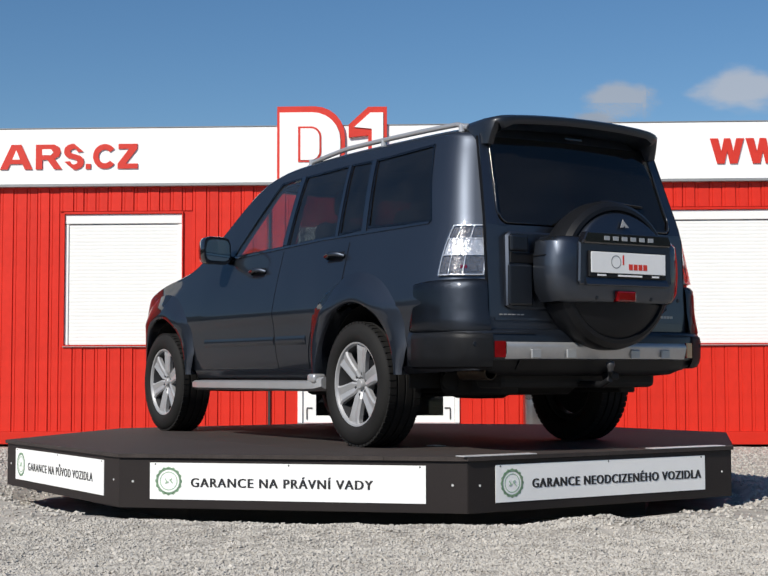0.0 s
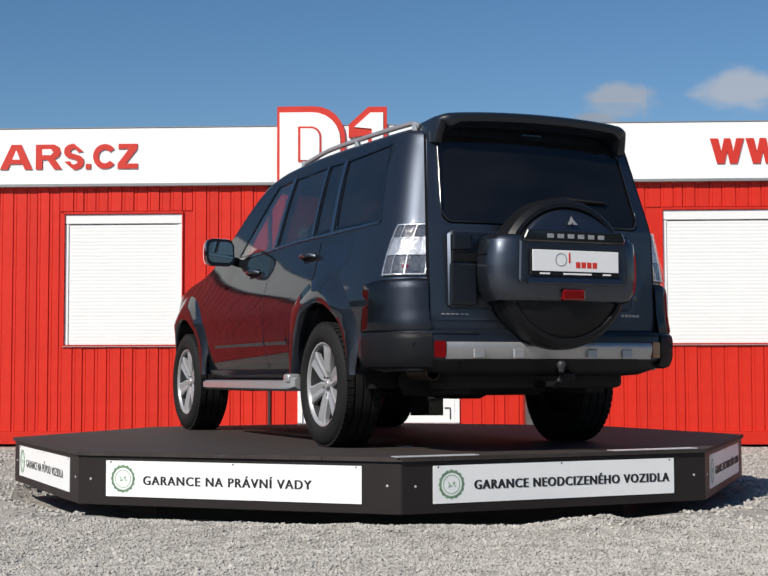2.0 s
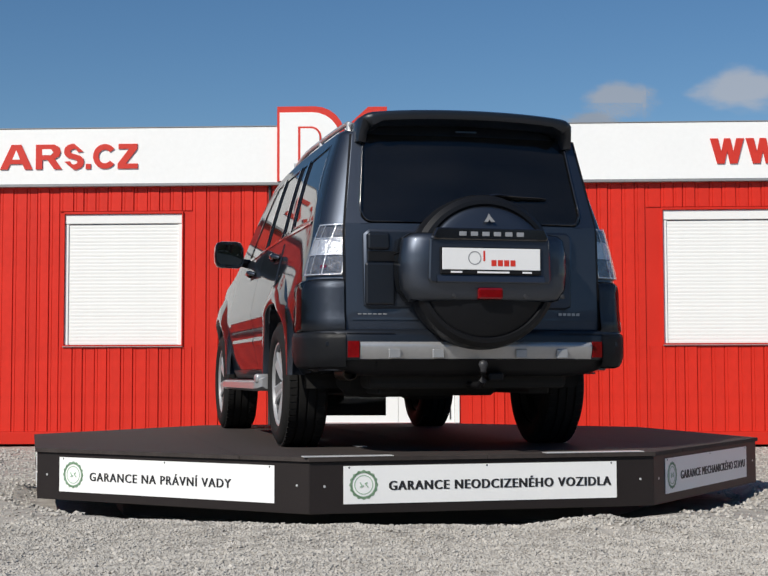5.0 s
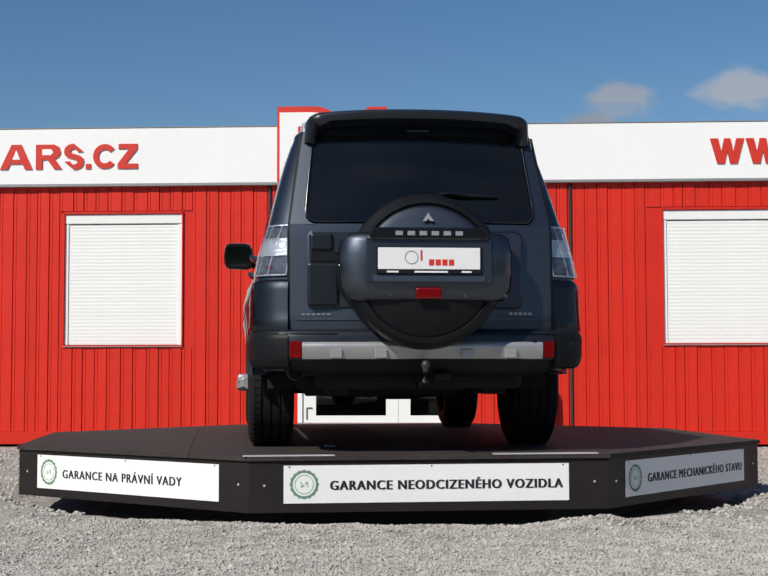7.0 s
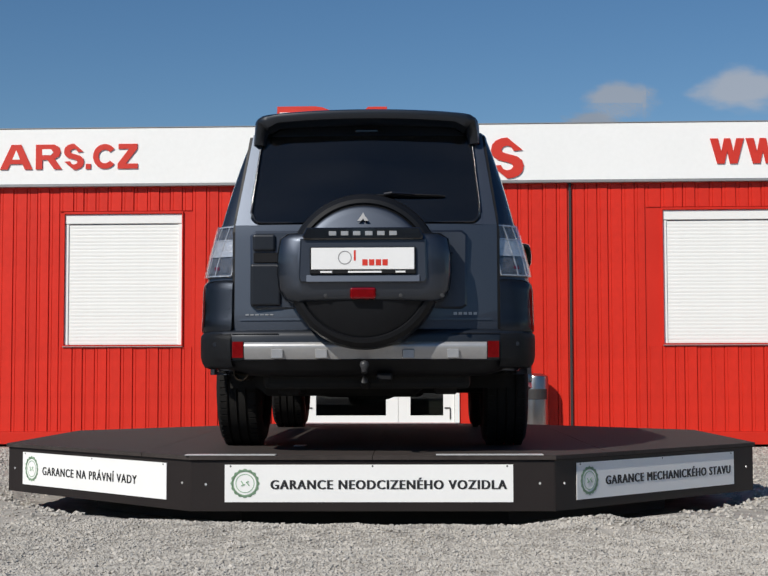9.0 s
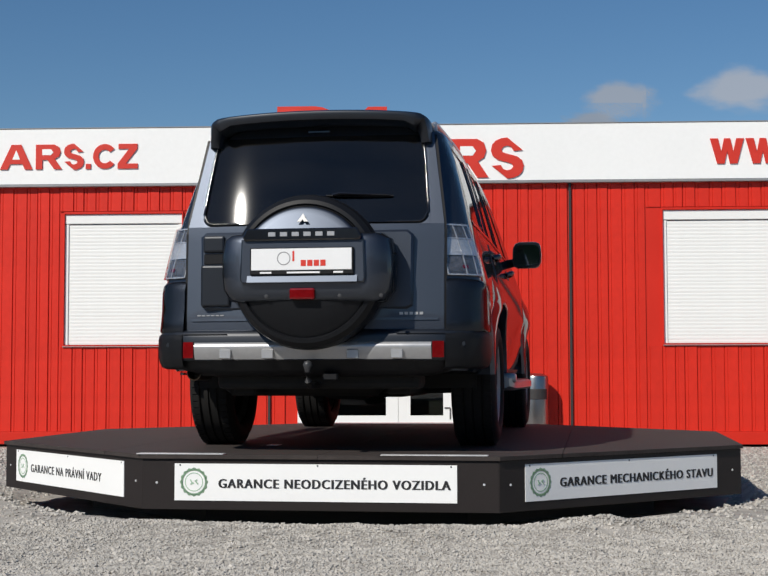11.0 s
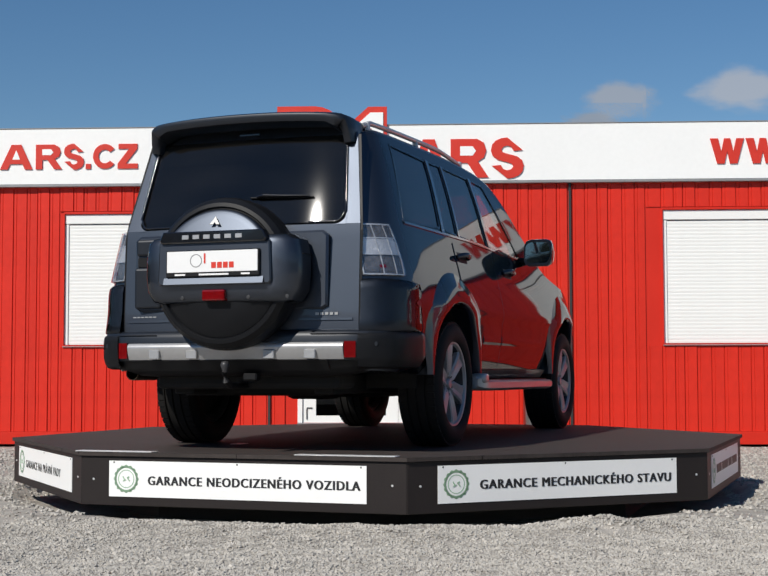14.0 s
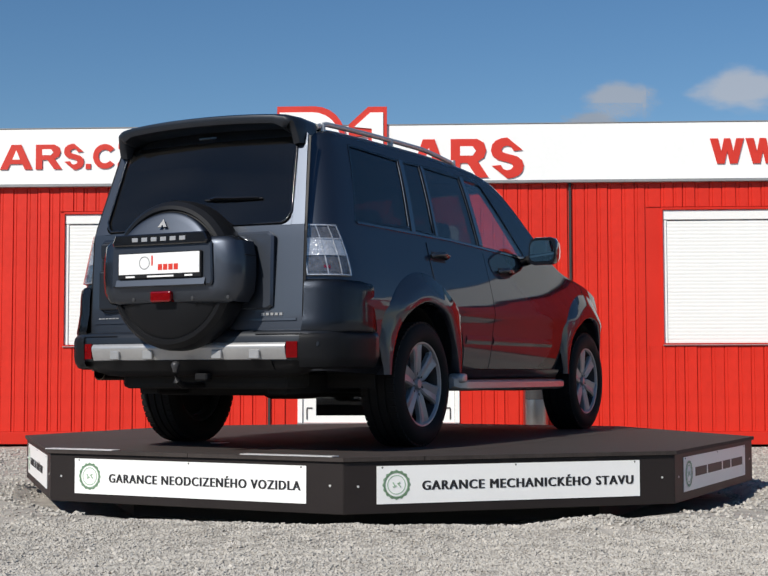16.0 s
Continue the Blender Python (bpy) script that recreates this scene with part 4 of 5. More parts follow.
def rear_bumper(parent):
    path = [(-x, y) for x, y in BUMP[::-1]] + BUMP[1:]
    prof = [(0.10, 0.655), (0.03, 0.652), (0.008, 0.640), (0.0, 0.615), (0.0, 0.515), (0.010, 0.492), (0.03, 0.488)]
    bm = bmesh.new()
    rows = []
    for i, (x, y) in enumerate(path):
        a, b = Vector(path[max(i - 1, 0)]), Vector(path[min(i + 1, len(path) - 1)])
        d = (b - a).normalized()
        n = Vector((-d.y, d.x))
        rows.append([bm.verts.new((x + n.x * o, y + n.y * o, z)) for o, z in prof])
    for a, b in zip(rows, rows[1:]):
        for j in range(len(prof) - 1):
            bm.faces.new((a[j], a[j + 1], b[j + 1], b[j]))
    bump = part("rear_bumper", bm, CLAD, parent, "dark blue rear bumper", smooth=45)

    bm = bmesh.new()
    rows = []
    for i, (x, y) in enumerate(path):
        a, b = Vector(path[max(i - 1, 0)]), Vector(path[min(i + 1, len(path) - 1)])
        d = (b - a).normalized()
        n = Vector((-d.y, d.x))
        up = 0.05 * min(max((abs(x) - 0.6) / 0.3, 0.0), 1.0)
        rows.append([bm.verts.new((x + n.x * o, y + n.y * o, z)) for o, z in ((0.02, 0.490), (0.035, 0.465 + up * 0.4), (0.06, 0.425 + up), (0.12, 0.405 + up), (0.3, 0.42 + up))])
    for a, b in zip(rows, rows[1:]):
        for j in range(4):
            bm.faces.new((a[j], a[j + 1], b[j + 1], b[j]))
    part("bumper_apron", bm, BLACK, bump, "black lower apron", smooth=45)

    def plate(u, v):
        x = -0.63 + 1.26 * u
        z = 0.497 + 0.090 * v
        return Vector((x, bumper_pt(x, 0.016 - 0.022 * (1 - v) ** 2 - 0.018 * max(0.0, (v - 0.7) / 0.3) ** 2), z))
    part("skid_plate", patch(plate, 40, 12, 0.012), SILVER, bump, "silver painted skid plate", smooth=50)
    part("lower_valance", patch(lambda u, v: Vector((-0.54 + 1.08 * u, bumper_pt(-0.54 + 1.08 * u, -0.002 - 0.045 * (1 - v)), 0.440 + 0.054 * v)), 30, 3, 0.006), BLACK, bump, smooth=50)
    for x in (-0.455, -0.225, 0.225, 0.455):
        part("skid_tab", boxed((x - 0.032, bumper_pt(x, 0.022), 0.500), (x + 0.032, bumper_pt(x, 0.008), 0.548), 0.004), SILVER, bump)
    for sg in (-1, 1):
        part("rear_reflector", patch(lambda u, v: Vector((sg * (0.636 + 0.058 * u), bumper_pt(0.636 + 0.058 * u, 0.010), 0.505 + 0.084 * v)), 4, 3, 0.012), REDLENS, bump, "red reflector")
        part("bumper_seam", patch(lambda u, v: Vector((sg * (0.45 + 0.25 * u), bumper_pt(0.45 + 0.25 * u, 0.003), 0.628 + 0.003 * v)), 10, 1, 0.004), BLACK, bump)
        part("parking_sensor", lathe(bmesh.new(), [(0.0, 0.0), (0.011, 0.0), (0.013, 0.006)], 12, "y", (sg * 0.79, bumper_pt(0.79, 0.014), 0.575)), CLAD, bump)
    return bump


CORNER = [(0.703, -2.438), (0.76, -2.422), (0.815, -2.385), (0.862, -2.325), (0.888, -2.25), (0.898, -2.15), (0.896, -2.02), (0.870, -1.93)]
CORNER_LOW = [(0.703, -2.484), (0.764, -2.460), (0.826, -2.420), (0.875, -2.345), (0.896, -2.253), (0.905, -2.14), (0.902, -2.02), (0.874, -1.93)]


def bumper_corner(parent, sg):
    """The body-coloured corner block below the lamp, and the dull plastic bumper end under it."""
    for name, mat, label, levels in (
            ("bumper_corner", PAINT, "", ((0.640, 0.03, 0.35), (0.642, 0.006, 0.35), (0.652, 0.0, 0.4), (0.71, 0.0, 0.72), (0.76, 0.0, 0.95), (0.86, 0.002, 1.0), (0.895, 0.008, 1.0), (0.912, 0.022, 1.0), (0.918, 0.05, 1.0))),
            ("bumper_end", DULL, "dull dark grey plastic bumper end", ((0.446, 0.05, 0.0), (0.456, 0.022, 0.0), (0.480, 0.008, 0.0), (0.512, 0.0, 0.0), (0.60, -0.001, 0.0), (0.624, 0.001, 0.08), (0.636, 0.010, 0.2), (0.638, 0.03, 0.3)))):
        bm = bmesh.new()
        rows = []
        for z, o, k in levels:
            path = [(a * k + c * (1 - k), b * k + d * (1 - k)) for (a, b), (c, d) in zip(CORNER, CORNER_LOW)]
            row = []
            for i, (x, y) in enumerate(path):
                a, b = Vector(path[max(i - 1, 0)]), Vector(path[min(i + 1, len(path) - 1)])
                d = (b - a).normalized()
                row.append(bm.verts.new((sg * (x - d.y * o), y + d.x * o, z)))
            rows.append(row)
        for a, b in zip(rows, rows[1:]):
            for j in range(len(CORNER) - 1):
                bm.faces.new((a[j], a[j + 1], b[j + 1], b[j]))
        bmesh.ops.solidify(bm, geom=bm.faces[:], thickness=0.004)
        part(name, bm, mat, parent, label, smooth=40)


def spare_wheel(parent):
    sp = part("spare_wheel_cover", lathe(bmesh.new(), [(0.0, -2.44), (0.33, -2.44), (0.385, -2.47), (0.402, -2.52), (0.402, -2.585), (0.392, -2.630), (0.368, -2.656), (0.348, -2.660), (0.340, -2.648), (0.33, -2.656), (0.2, -2.678), (0.0, -2.690)], 72, "y", (0, 0, 0.945)), COVER, parent, "black hard shell over the spare wheel", smooth=30)
    # painted upper disc
    bm = bmesh.new()
    rows = []
    for r, back in ((0.15, 0.0), (0.20, 0.0), (0.25, 0.0), (0.29, 0.0), (0.318, 0.0), (0.328, 0.003), (0.334, 0.010), (0.336, 0.05)):
        row = []
        for i in range(41):
            a = radians(27 + 126 * i / 40)
            x, up = r * math.cos(a), r * math.sin(a)
            row.append(bm.verts.new((x, -2.722 + 0.33 * max(up - 0.16, 0.0) + 0.16 * x * x + back, 0.945 + up)))
        rows.append(row)
    for a, b in zip(rows, rows[1:]):
        for i in range(40):
            bm.faces.new((a[i], a[i + 1], b[i + 1], b[i]))
    part("upper_disc", bm, PAINT, sp, "painted disc segment", smooth=40)
    # wide painted centre panel
    o = [(-0.345, 0.780), (0.345, 0.780), (0.405, 0.795), (0.442, 0.85), (0.452, 0.94), (0.450, 1.03), (0.435, 1.115), (0.40, 1.140), (0.29, 1.150), (-0.29, 1.150), (-0.40, 1.140), (-0.435, 1.115), (-0.450, 1.03), (-0.452, 0.94), (-0.442, 0.85), (-0.405, 0.795)]
    bm = bmesh.new()
    rows = []
    for y, k, kz in ((-2.50, 1.0, 1.0), (-2.585, 1.0, 1.0), (-2.625, 0.985, 0.985), (-2.66, 0.94, 0.955), (-2.685, 0.86, 0.90), (-2.703, 0.74, 0.82)):
        rows.append([bm.verts.new((x * k, y, 0.965 + (z - 0.965) * kz)) for x, z in o])
    for a, b in zip(rows, rows[1:]):
        for i in range(len(o)):
            j = (i + 1) % len(o)
            bm.faces.new((a[i], a[j], b[j], b[i]))
    bm.faces.new(rows[-1])
    bm.faces.new(rows[0][::-1])
    cp = part("centre_panel", bm, PAINT, sp, "dark blue painted centre panel", smooth=38)
    part("panel_seam", box(boxed((-0.4545, -2.60, 1.036), (-0.30, -2.5, 1.041)), (0.30, -2.60, 1.036), (0.4545, -2.5, 1.041)), BLACK, cp)
    # plate surround, strip with badge, plate
    part("plate_surround", prism(bmesh.new(), [(-0.315, 0.880), (0.315, 0.880), (0.325, 0.90), (0.318, 1.105), (-0.318, 1.105), (-0.325, 0.90)], "y", -2.700, -2.722, 0.008), PAINT, cp)
    part("plate_ledge", prism(bmesh.new(), [(-2.70, 0.880), (-2.734, 0.880), (-2.738, 0.885), (-2.7265, 0.919), (-2.70, 0.919)], "x", -0.285, 0.285), PAINT, cp, "sloping painted ledge below the plate")
    strip = part("handle_strip", prism(bmesh.new(), [(-0.298, 1.098), (0.298, 1.098), (0.306, 1.115), (0.285, 1.158), (-0.285, 1.158), (-0.306, 1.115)], "y", -2.69, -2.742, 0.006), GLOSS_BLACK, cp, "gloss black handle strip")
    for i in range(6):
        x = -0.152 + i * 0.061
        part("badge_bar", boxed((x - 0.019, -2.7455, 1.117), (x + 0.019, -2.7421, 1.139), 0.001), SILVER, strip, "plain chrome badge bars")
    holder = part("plate_holder", boxed((-0.268, -2.738, 0.922), (0.268, -2.7225, 1.060), 0.004), BLACK, cp)
    pl = part("number_plate", boxed((-0.26, -2.7425, 0.945), (0.26, -2.7385, 1.055), 0.002), PLATE_WHITE, holder, "white dealer plate")
    for a, b, z0, z1 in ((-0.005, 0.13, 0.965, 0.988),):
        for i in range(4):
            w = (b - a) / 4
            part("print_bar", boxed((a + i * w + 0.003, -2.7436, z0), (a + (i + 1) * w - 0.004, -2.7426, z1 + 0.008)), SIGN_RED, holder)
    part("print_outline", lathe(bmesh.new(), [(0.030, -2.7426), (0.030, -2.7434), (0.035, -2.7434), (0.035, -2.7426)], 20, "y", (-0.09, 0, 1.005)), GREY_TRIM, holder)
    part("print_bar", boxed((-0.045, -2.7436, 0.99), (-0.035, -2.7426, 1.042)), SIGN_RED, holder)
    for a, b in ((-0.215, -0.155), (-0.075, 0.095), (0.165, 0.215)):
        part("print_bar", boxed((a, -2.7392, 0.929), (b, -2.7381, 0.938)), PLATE_WHITE, holder)
    fog = part("fog_lamp", boxed((-0.066, -2.728, 0.797), (0.066, -2.66, 0.856), 0.010, 2), REDLENS, cp, "red rear fog lamp")
    for x in (-0.19, 0.19, 0.40):
        part("panel_plug", lathe(bmesh.new(), [(0.0, 0.0), (0.010, 0.001), (0.012, 0.006)], 12, "y", (x, -2.706 if abs(x) < 0.3 else -2.69, 0.815)), GREY_PLASTIC, cp)
    # emblem: a plain silver three-sided plate
    part("emblem_plate", prism(bmesh.new(), [(0.0, 1.255), (0.014, 1.228), (0.040, 1.190), (0.012, 1.190), (0.0, 1.208), (-0.012, 1.190), (-0.040, 1.190), (-0.014, 1.228)], "y", 0.0, -0.006), GREY_TRIM, sp, "plain silver emblem").matrix_local = Matrix.Translation((0, -2.700, 1.214)) @ Matrix.Rotation(radians(-18.3), 4, "X") @ Matrix.Diagonal((0.72, 1, 0.72, 1)) @ Matrix.Translation((0, 0, -1.222))
    return sp


def tail_lamp(parent, sg):
    def fn(z0, z1, s0, s1, off):
        def at(u, v):
            z = z0 + (z1 - z0) * v
            k = min(max((z - 0.93) / 0.275, 0.0), 1.0)
            return side_pt(s0 - 0.05 * k * k + (s1 - s0 + 0.05 * k * k) * u, z, sg, off)
        return at
    lamp = part("tail_lamp", patch(fn(0.930, 1.205, -2.232, -2.418, 0.006), 14, 8, 0.012), SMOKE, parent, "clear tail lamp with chrome reflectors", smooth=60)
    part("upper_reflector", patch(fn(1.135, 1.190, -2.246, -2.412, 0.010), 10, 4, 0.004), SMOKE, lamp, smooth=60)
    part("middle_reflector", patch(fn(1.040, 1.124, -2.246, -2.412, 0.012), 10, 4, 0.004), BRIGHT, lamp, smooth=60)
    part("lower_reflector", patch(fn(0.952, 1.034, -2.246, -2.412, 0.010), 10, 4, 0.004), SMOKE, lamp, "smoky lower reflector", smooth=60)
    for z in (0.936, 1.041, 1.128, 1.198):
        part("lamp_rib", patch(fn(z - 0.003, z + 0.003, -2.236, -2.416, 0.016), 10, 1, 0.006), BRIGHT, lamp, smooth=60)
    whole = fn(0.94, 1.20, -2.236, -2.416, 0.015)
    for st, wd, mat in ((0.015, 0.04, BRIGHT), (0.34, 0.022, BRIGHT), (0.66, 0.022, BRIGHT), (0.985, 0.04, BRIGHT)):
        part("lamp_rib", patch(lambda u, v: whole(st + wd * (u - 0.5), v), 1, 10, 0.005), mat, lamp, smooth=60)
    part("bulb_mark", patch(lambda u, v: whole(0.60 + 0.12 * u, 0.11 + 0.07 * v) , 3, 3, 0.002), REDLENS, lamp)
    part("lens", patch(fn(0.932, 1.203, -2.234, -2.417, 0.022), 14, 8, 0.004), LENS, lamp, "clear plastic lens", smooth=60)


def mirror(parent, sg):
    o = [(0.850, 1.20), (0.862, 1.172), (0.89, 1.158), (1.025, 1.160), (1.052, 1.172), (1.066, 1.20), (1.070, 1.255), (1.064, 1.312), (1.05, 1.336), (1.02, 1.346), (0.905, 1.346), (0.872, 1.334), (0.854, 1.30)]
    bm = bmesh.new()
    cx, cz = 0.96, 1.252
    rows = []
    for y, k in ((0.29, 0.97), (0.30, 1.0), (0.345, 1.0), (0.39, 0.93), (0.42, 0.78), (0.432, 0.5)):
        rows.append([bm.verts.new((sg * (cx + (x - cx) * k * 0.94), y, cz + (z - cz) * k)) for x, z in o])
    for a, b in zip(rows, rows[1:]):
        for i in range(len(o)):
            j = (i + 1) % len(o)
            bm.faces.new((a[i], a[j], b[j], b[i]))
    bm.faces.new(rows[0])
    bm.faces.new(rows[-1])
    m = part("door_mirror", bm, GLOSS_BLACK, parent, "dark door mirror", smooth=50)
    bm = prism(bmesh.new(), [(sg * (cx + (x - cx) * 0.80), cz + (z - cz) * 0.76) for x, z in o], "y", 0.288, 0.283)
    for v in bm.verts:
        v.co.y -= 0.05 * (v.co.z - cz)  # set a little downward
    part("mirror_glass", bm, MIRROR, m, "mirror glass")
    part("mirror_arm", tube(bmesh.new(), [(sg * 0.77, 0.40, 1.19), (sg * 0.84, 0.385, 1.20), (sg * 0.92, 0.36, 1.215)], [0.035, 0.03, 0.028], 12), BLACK, m, smooth=50)


def roof_rail(parent, sg):
    ys = list(np.linspace(-2.02, -0.40, 18))
    pts = [(sg * 0.585, -2.11, 1.768)] + [(sg * 0.595, y, ROOF(y) - 0.013 - 0.02 * max(0.0, (y + 0.8) / 0.4)) for y in ys] + [(sg * 0.583, -0.24, ROOF(-0.24) - 0.072)]
    r = part("roof_rail", tube(bmesh.new(), pts, [0.016] + [0.0145] * 18 + [0.016], 10), SILVER, parent, "silver roof rail", smooth=60)
    for y in (-2.06, -1.25, -0.36):
        part("rail_foot", tube(bmesh.new(), [(sg * 0.590, y, ROOF(y) - 0.09), (sg * 0.596, y, ROOF(y) - 0.012)], [0.026, 0.016], 10), SILVER, r)


def spoiler(parent):
    """A deep lip over the rear window that turns down at both ends."""
    path = [(-0.612 + 0.012 * k, 1.655 + 0.115 * k) for k in (0.0, 0.5, 1.0)] + [(-0.586, 1.788), (-0.558, 1.804)]
    path += [(0.53 * (-1 + 2 * i / 20), 1.830 - 0.020 * (-1 + 2 * i / 20) ** 2) for i in range(21)]
    path += [(-x, z) for x, z in path[4::-1]]
    bm = bmesh.new()
    rows = []
    for i, (x, z) in enumerate(path):
        a, b = Vector(path[max(i - 1, 0)]), Vector(path[min(i + 1, len(path) - 1)])
        d = (b - a).normalized()
        n = Vector((-d.y, d.x))
        drop = min(max((1.80 - z) / 0.145, 0.0), 1.0)
        yb = -2.405 + 0.045 * abs(x / 0.6) ** 3 + 0.05 * drop
        yf = -2.03 - 0.20 * drop
        wide = 1.35 if 1.74 < z < 1.82 and abs(x) > 0.5 else 1.0
        rows.append([bm.verts.new((x + n.x * o * wide, y, z + n.y * o * wide)) for y, o in ((yf, -0.03), (yf - 0.02, -0.006), (-2.22 - 0.05 * drop, 0.0), (yb + 0.03, -0.003), (yb + 0.004, -0.014), (yb, -0.030), (yb + 0.012, -0.055), (yb + 0.06, -0.066), (max(yb + 0.10, -2.25), -0.07))])
    for a, b in zip(rows, rows[1:]):
        for j in range(9):
            bm.faces.new((a[j], a[(j + 1) % 9], b[(j + 1) % 9], b[j]))
    bm.faces.new(rows[0])
    bm.faces.new(rows[-1][::-1])
    sp = part("roof_spoiler", bm, CLAD, parent, "dark blue roof spoiler over the rear window", smooth=50)
    part("brake_light", boxed((-0.06, -2.302, 1.716), (0.06, -2.285, 1.730), 0.004), GLOSS_BLACK, sp, "slim dark brake light")


def seat(parent, x, y, wide=0.25, head=True):
    s = part("car_seat", boxed((x - wide, y - 0.25, 0.72), (x + wide, y + 0.25, 0.92), 0.05, 3), SEAT, parent, "grey cloth seat", smooth=50)
    bm = boxed((-wide, -0.07, 0.0), (wide, 0.07, 0.55), 0.06, 3)
    bmesh.ops.transform(bm, matrix=Matrix.Translation((x, y - 0.22, 0.86)) @ Matrix.Rotation(radians(14), 4, "X"), verts=bm.verts)
    part("seat_back", bm, SEAT, s, smooth=50)
    bm = boxed((-0.13, -0.05, 0.0), (0.13, 0.05, 0.18), 0.04, 3)
    bmesh.ops.transform(bm, matrix=Matrix.Translation((x, y - 0.37, 1.43)) @ Matrix.Rotation(radians(8), 4, "X"), verts=bm.verts)
    part("headrest", bm, SEAT, s, smooth=50)


def build_car():
    c = new("car")
    tagged(c, "dark blue five-door off-road car with spare wheel on its tailgate", "car")
    # body shell with wheel wells, cabin and window openings
    st = [-2.42, -2.41, -2.395, -2.375, -2.35, -2.32, -2.28, -2.23] + list(np.linspace(-2.15, 0.05, 34)) + list(np.linspace(0.1, 1.1, 22)) + list(np.linspace(1.16, 1.9, 16)) + [1.95, 2.0, 2.04, 2.07, 2.1, 2.13]
    wells = [lathe(bmesh.new(), [(0.0, a), (ARCH_R, a), (ARCH_R, b), (0.0, b)], 40, "x", (0, y, ARCH_Z)) for a, b in ((0.50, 1.3), (-1.3, -0.50)) for y in (-1.39, 1.39)]
    cabin = loft([-2.33] + list(np.linspace(-2.2, 0.0, 16)) + list(np.linspace(0.08, 0.82, 10)), 0.045, 0.62)
    glassing = [pane_prism(inner(p, 0.008)) for _, p, _ in PANES]
    screen = prism(bmesh.new(), [(-0.69, 1.27), (0.69, 1.27), (0.59, 1.665), (-0.59, 1.665)], "y", 0.02, 1.4)
    back = prism(bmesh.new(), [(-0.595, 1.235), (0.595, 1.235), (0.545, 1.69), (-0.545, 1.69)], "y", -2.7, -2.1)
    me = carve(loft(st), wells + [cabin] + glassing + [screen, back])
    me.materials.clear()
    me.materials.append(PAINT)
    for p in me.polygons:
        p.use_smooth, p.material_index = True, 0
    me.set_sharp_from_angle(angle=radians(28))
    me.name = "body"
    body = new("body", me)
    body.parent = c
    # glazing, each pane with its rubber edge
    for sg in (-1, 1):
        for name, q, mat in PANES:
            mat = HALFTINT if mat == "rear" else mat
            part(name, patch(lambda u, v: side_pt(*quad(q, u, v), sg, -0.004), 10, 10, 0.004), mat, body, "side window glass", smooth=60)
            edge = bmesh.new()
            qi = inner(q, 0.014)
            loop_o = [quad(q, u, v) for u, v in [(i / 8, 0) for i in range(8)] + [(1, i / 8) for i in range(8)] + [(1 - i / 8, 1) for i in range(8)] + [(0, 1 - i / 8) for i in range(8)]]
            loop_i = [quad(qi, u, v) for u, v in [(i / 8, 0) for i in range(8)] + [(1, i / 8) for i in range(8)] + [(1 - i / 8, 1) for i in range(8)] + [(0, 1 - i / 8) for i in range(8)]]
            vo = [edge.verts.new(side_pt(a, b, sg, 0.003)) for a, b in loop_o]
            vi = [edge.verts.new(side_pt(a, b, sg, 0.002)) for a, b in loop_i]
            for i in range(32):
                j = (i + 1) % 32
                edge.faces.new((vo[i], vo[j], vi[j], vi[i]))
            bmesh.ops.solidify(edge, geom=edge.faces[:], thickness=0.004)
            part("window_seal", edge, GLOSS_BLACK, body)
        # black pillar trims between the panes
        for a0, a1, b0, b1 in ((-0.418, -0.367, -0.428, -0.377), (-1.063, -1.032, -1.003, -0.972), (-1.388, -1.337, -1.293, -1.247)):
            part("pillar_trim", patch(lambda u, v: side_pt(a0 + (a1 - a0) * u + ((b0 + (b1 - b0) * u) - (a0 + (a1 - a0) * u)) * v, 1.24 + 0.45 * v, sg, 0.007), 3, 10, 0.006), GLOSS_BLACK, body)
        part("belt_trim", patch(lambda u, v: side_pt(-2.05 + 2.42 * u, 1.243 - 0.035 * max(0.0, u - 0.5) * 2 - 0.012 + 0.014 * v, sg, 0.006), 40, 1, 0.005), GLOSS_BLACK, body)
    part("windscreen", patch(lambda u, v: Vector(((2 * u - 1) * (0.71 - 0.10 * v), 0.86 - 0.67 * v, 0.0)) + Vector((0, 0, ROOF(0.86 - 0.67 * v) - 0.015 - 0.05 * abs(2 * u - 1) ** 2.7)), 14, 10, 0.005), CLEAR, body, smooth=60)
    part("rear_window", patch(lambda u, v: tail_pt((2 * u - 1) * (0.615 - 0.05 * v), 1.215 + 0.485 * v, 0.006 - 0.0010 * (1 - v)), 24, 12, 0.005), TINT, body, "dark tinted rear window", smooth=60)
    # tailgate skin round the rear window
    bm = bmesh.new()
    for x0, x1, t0, t1, z0, z1 in ((-0.69, 0.69, -0.69, 0.69, 0.640, 1.205), (-0.69, -0.612, -0.615, -0.562, 1.205, 1.715), (0.612, 0.69, 0.562, 0.615, 1.205, 1.715)):
        b = patch(lambda u, v: tail_pt(x0 + (x1 - x0) * u + ((t0 + (t1 - t0) * u) - (x0 + (x1 - x0) * u)) * v, z0 + (z1 - z0) * v, 0.010), 16, 14, 0.008)
        tmp = bpy.data.meshes.new("t")
        b.to_mesh(tmp)
        b.free()
        bm.from_mesh(tmp)
        bpy.data.meshes.remove(tmp)
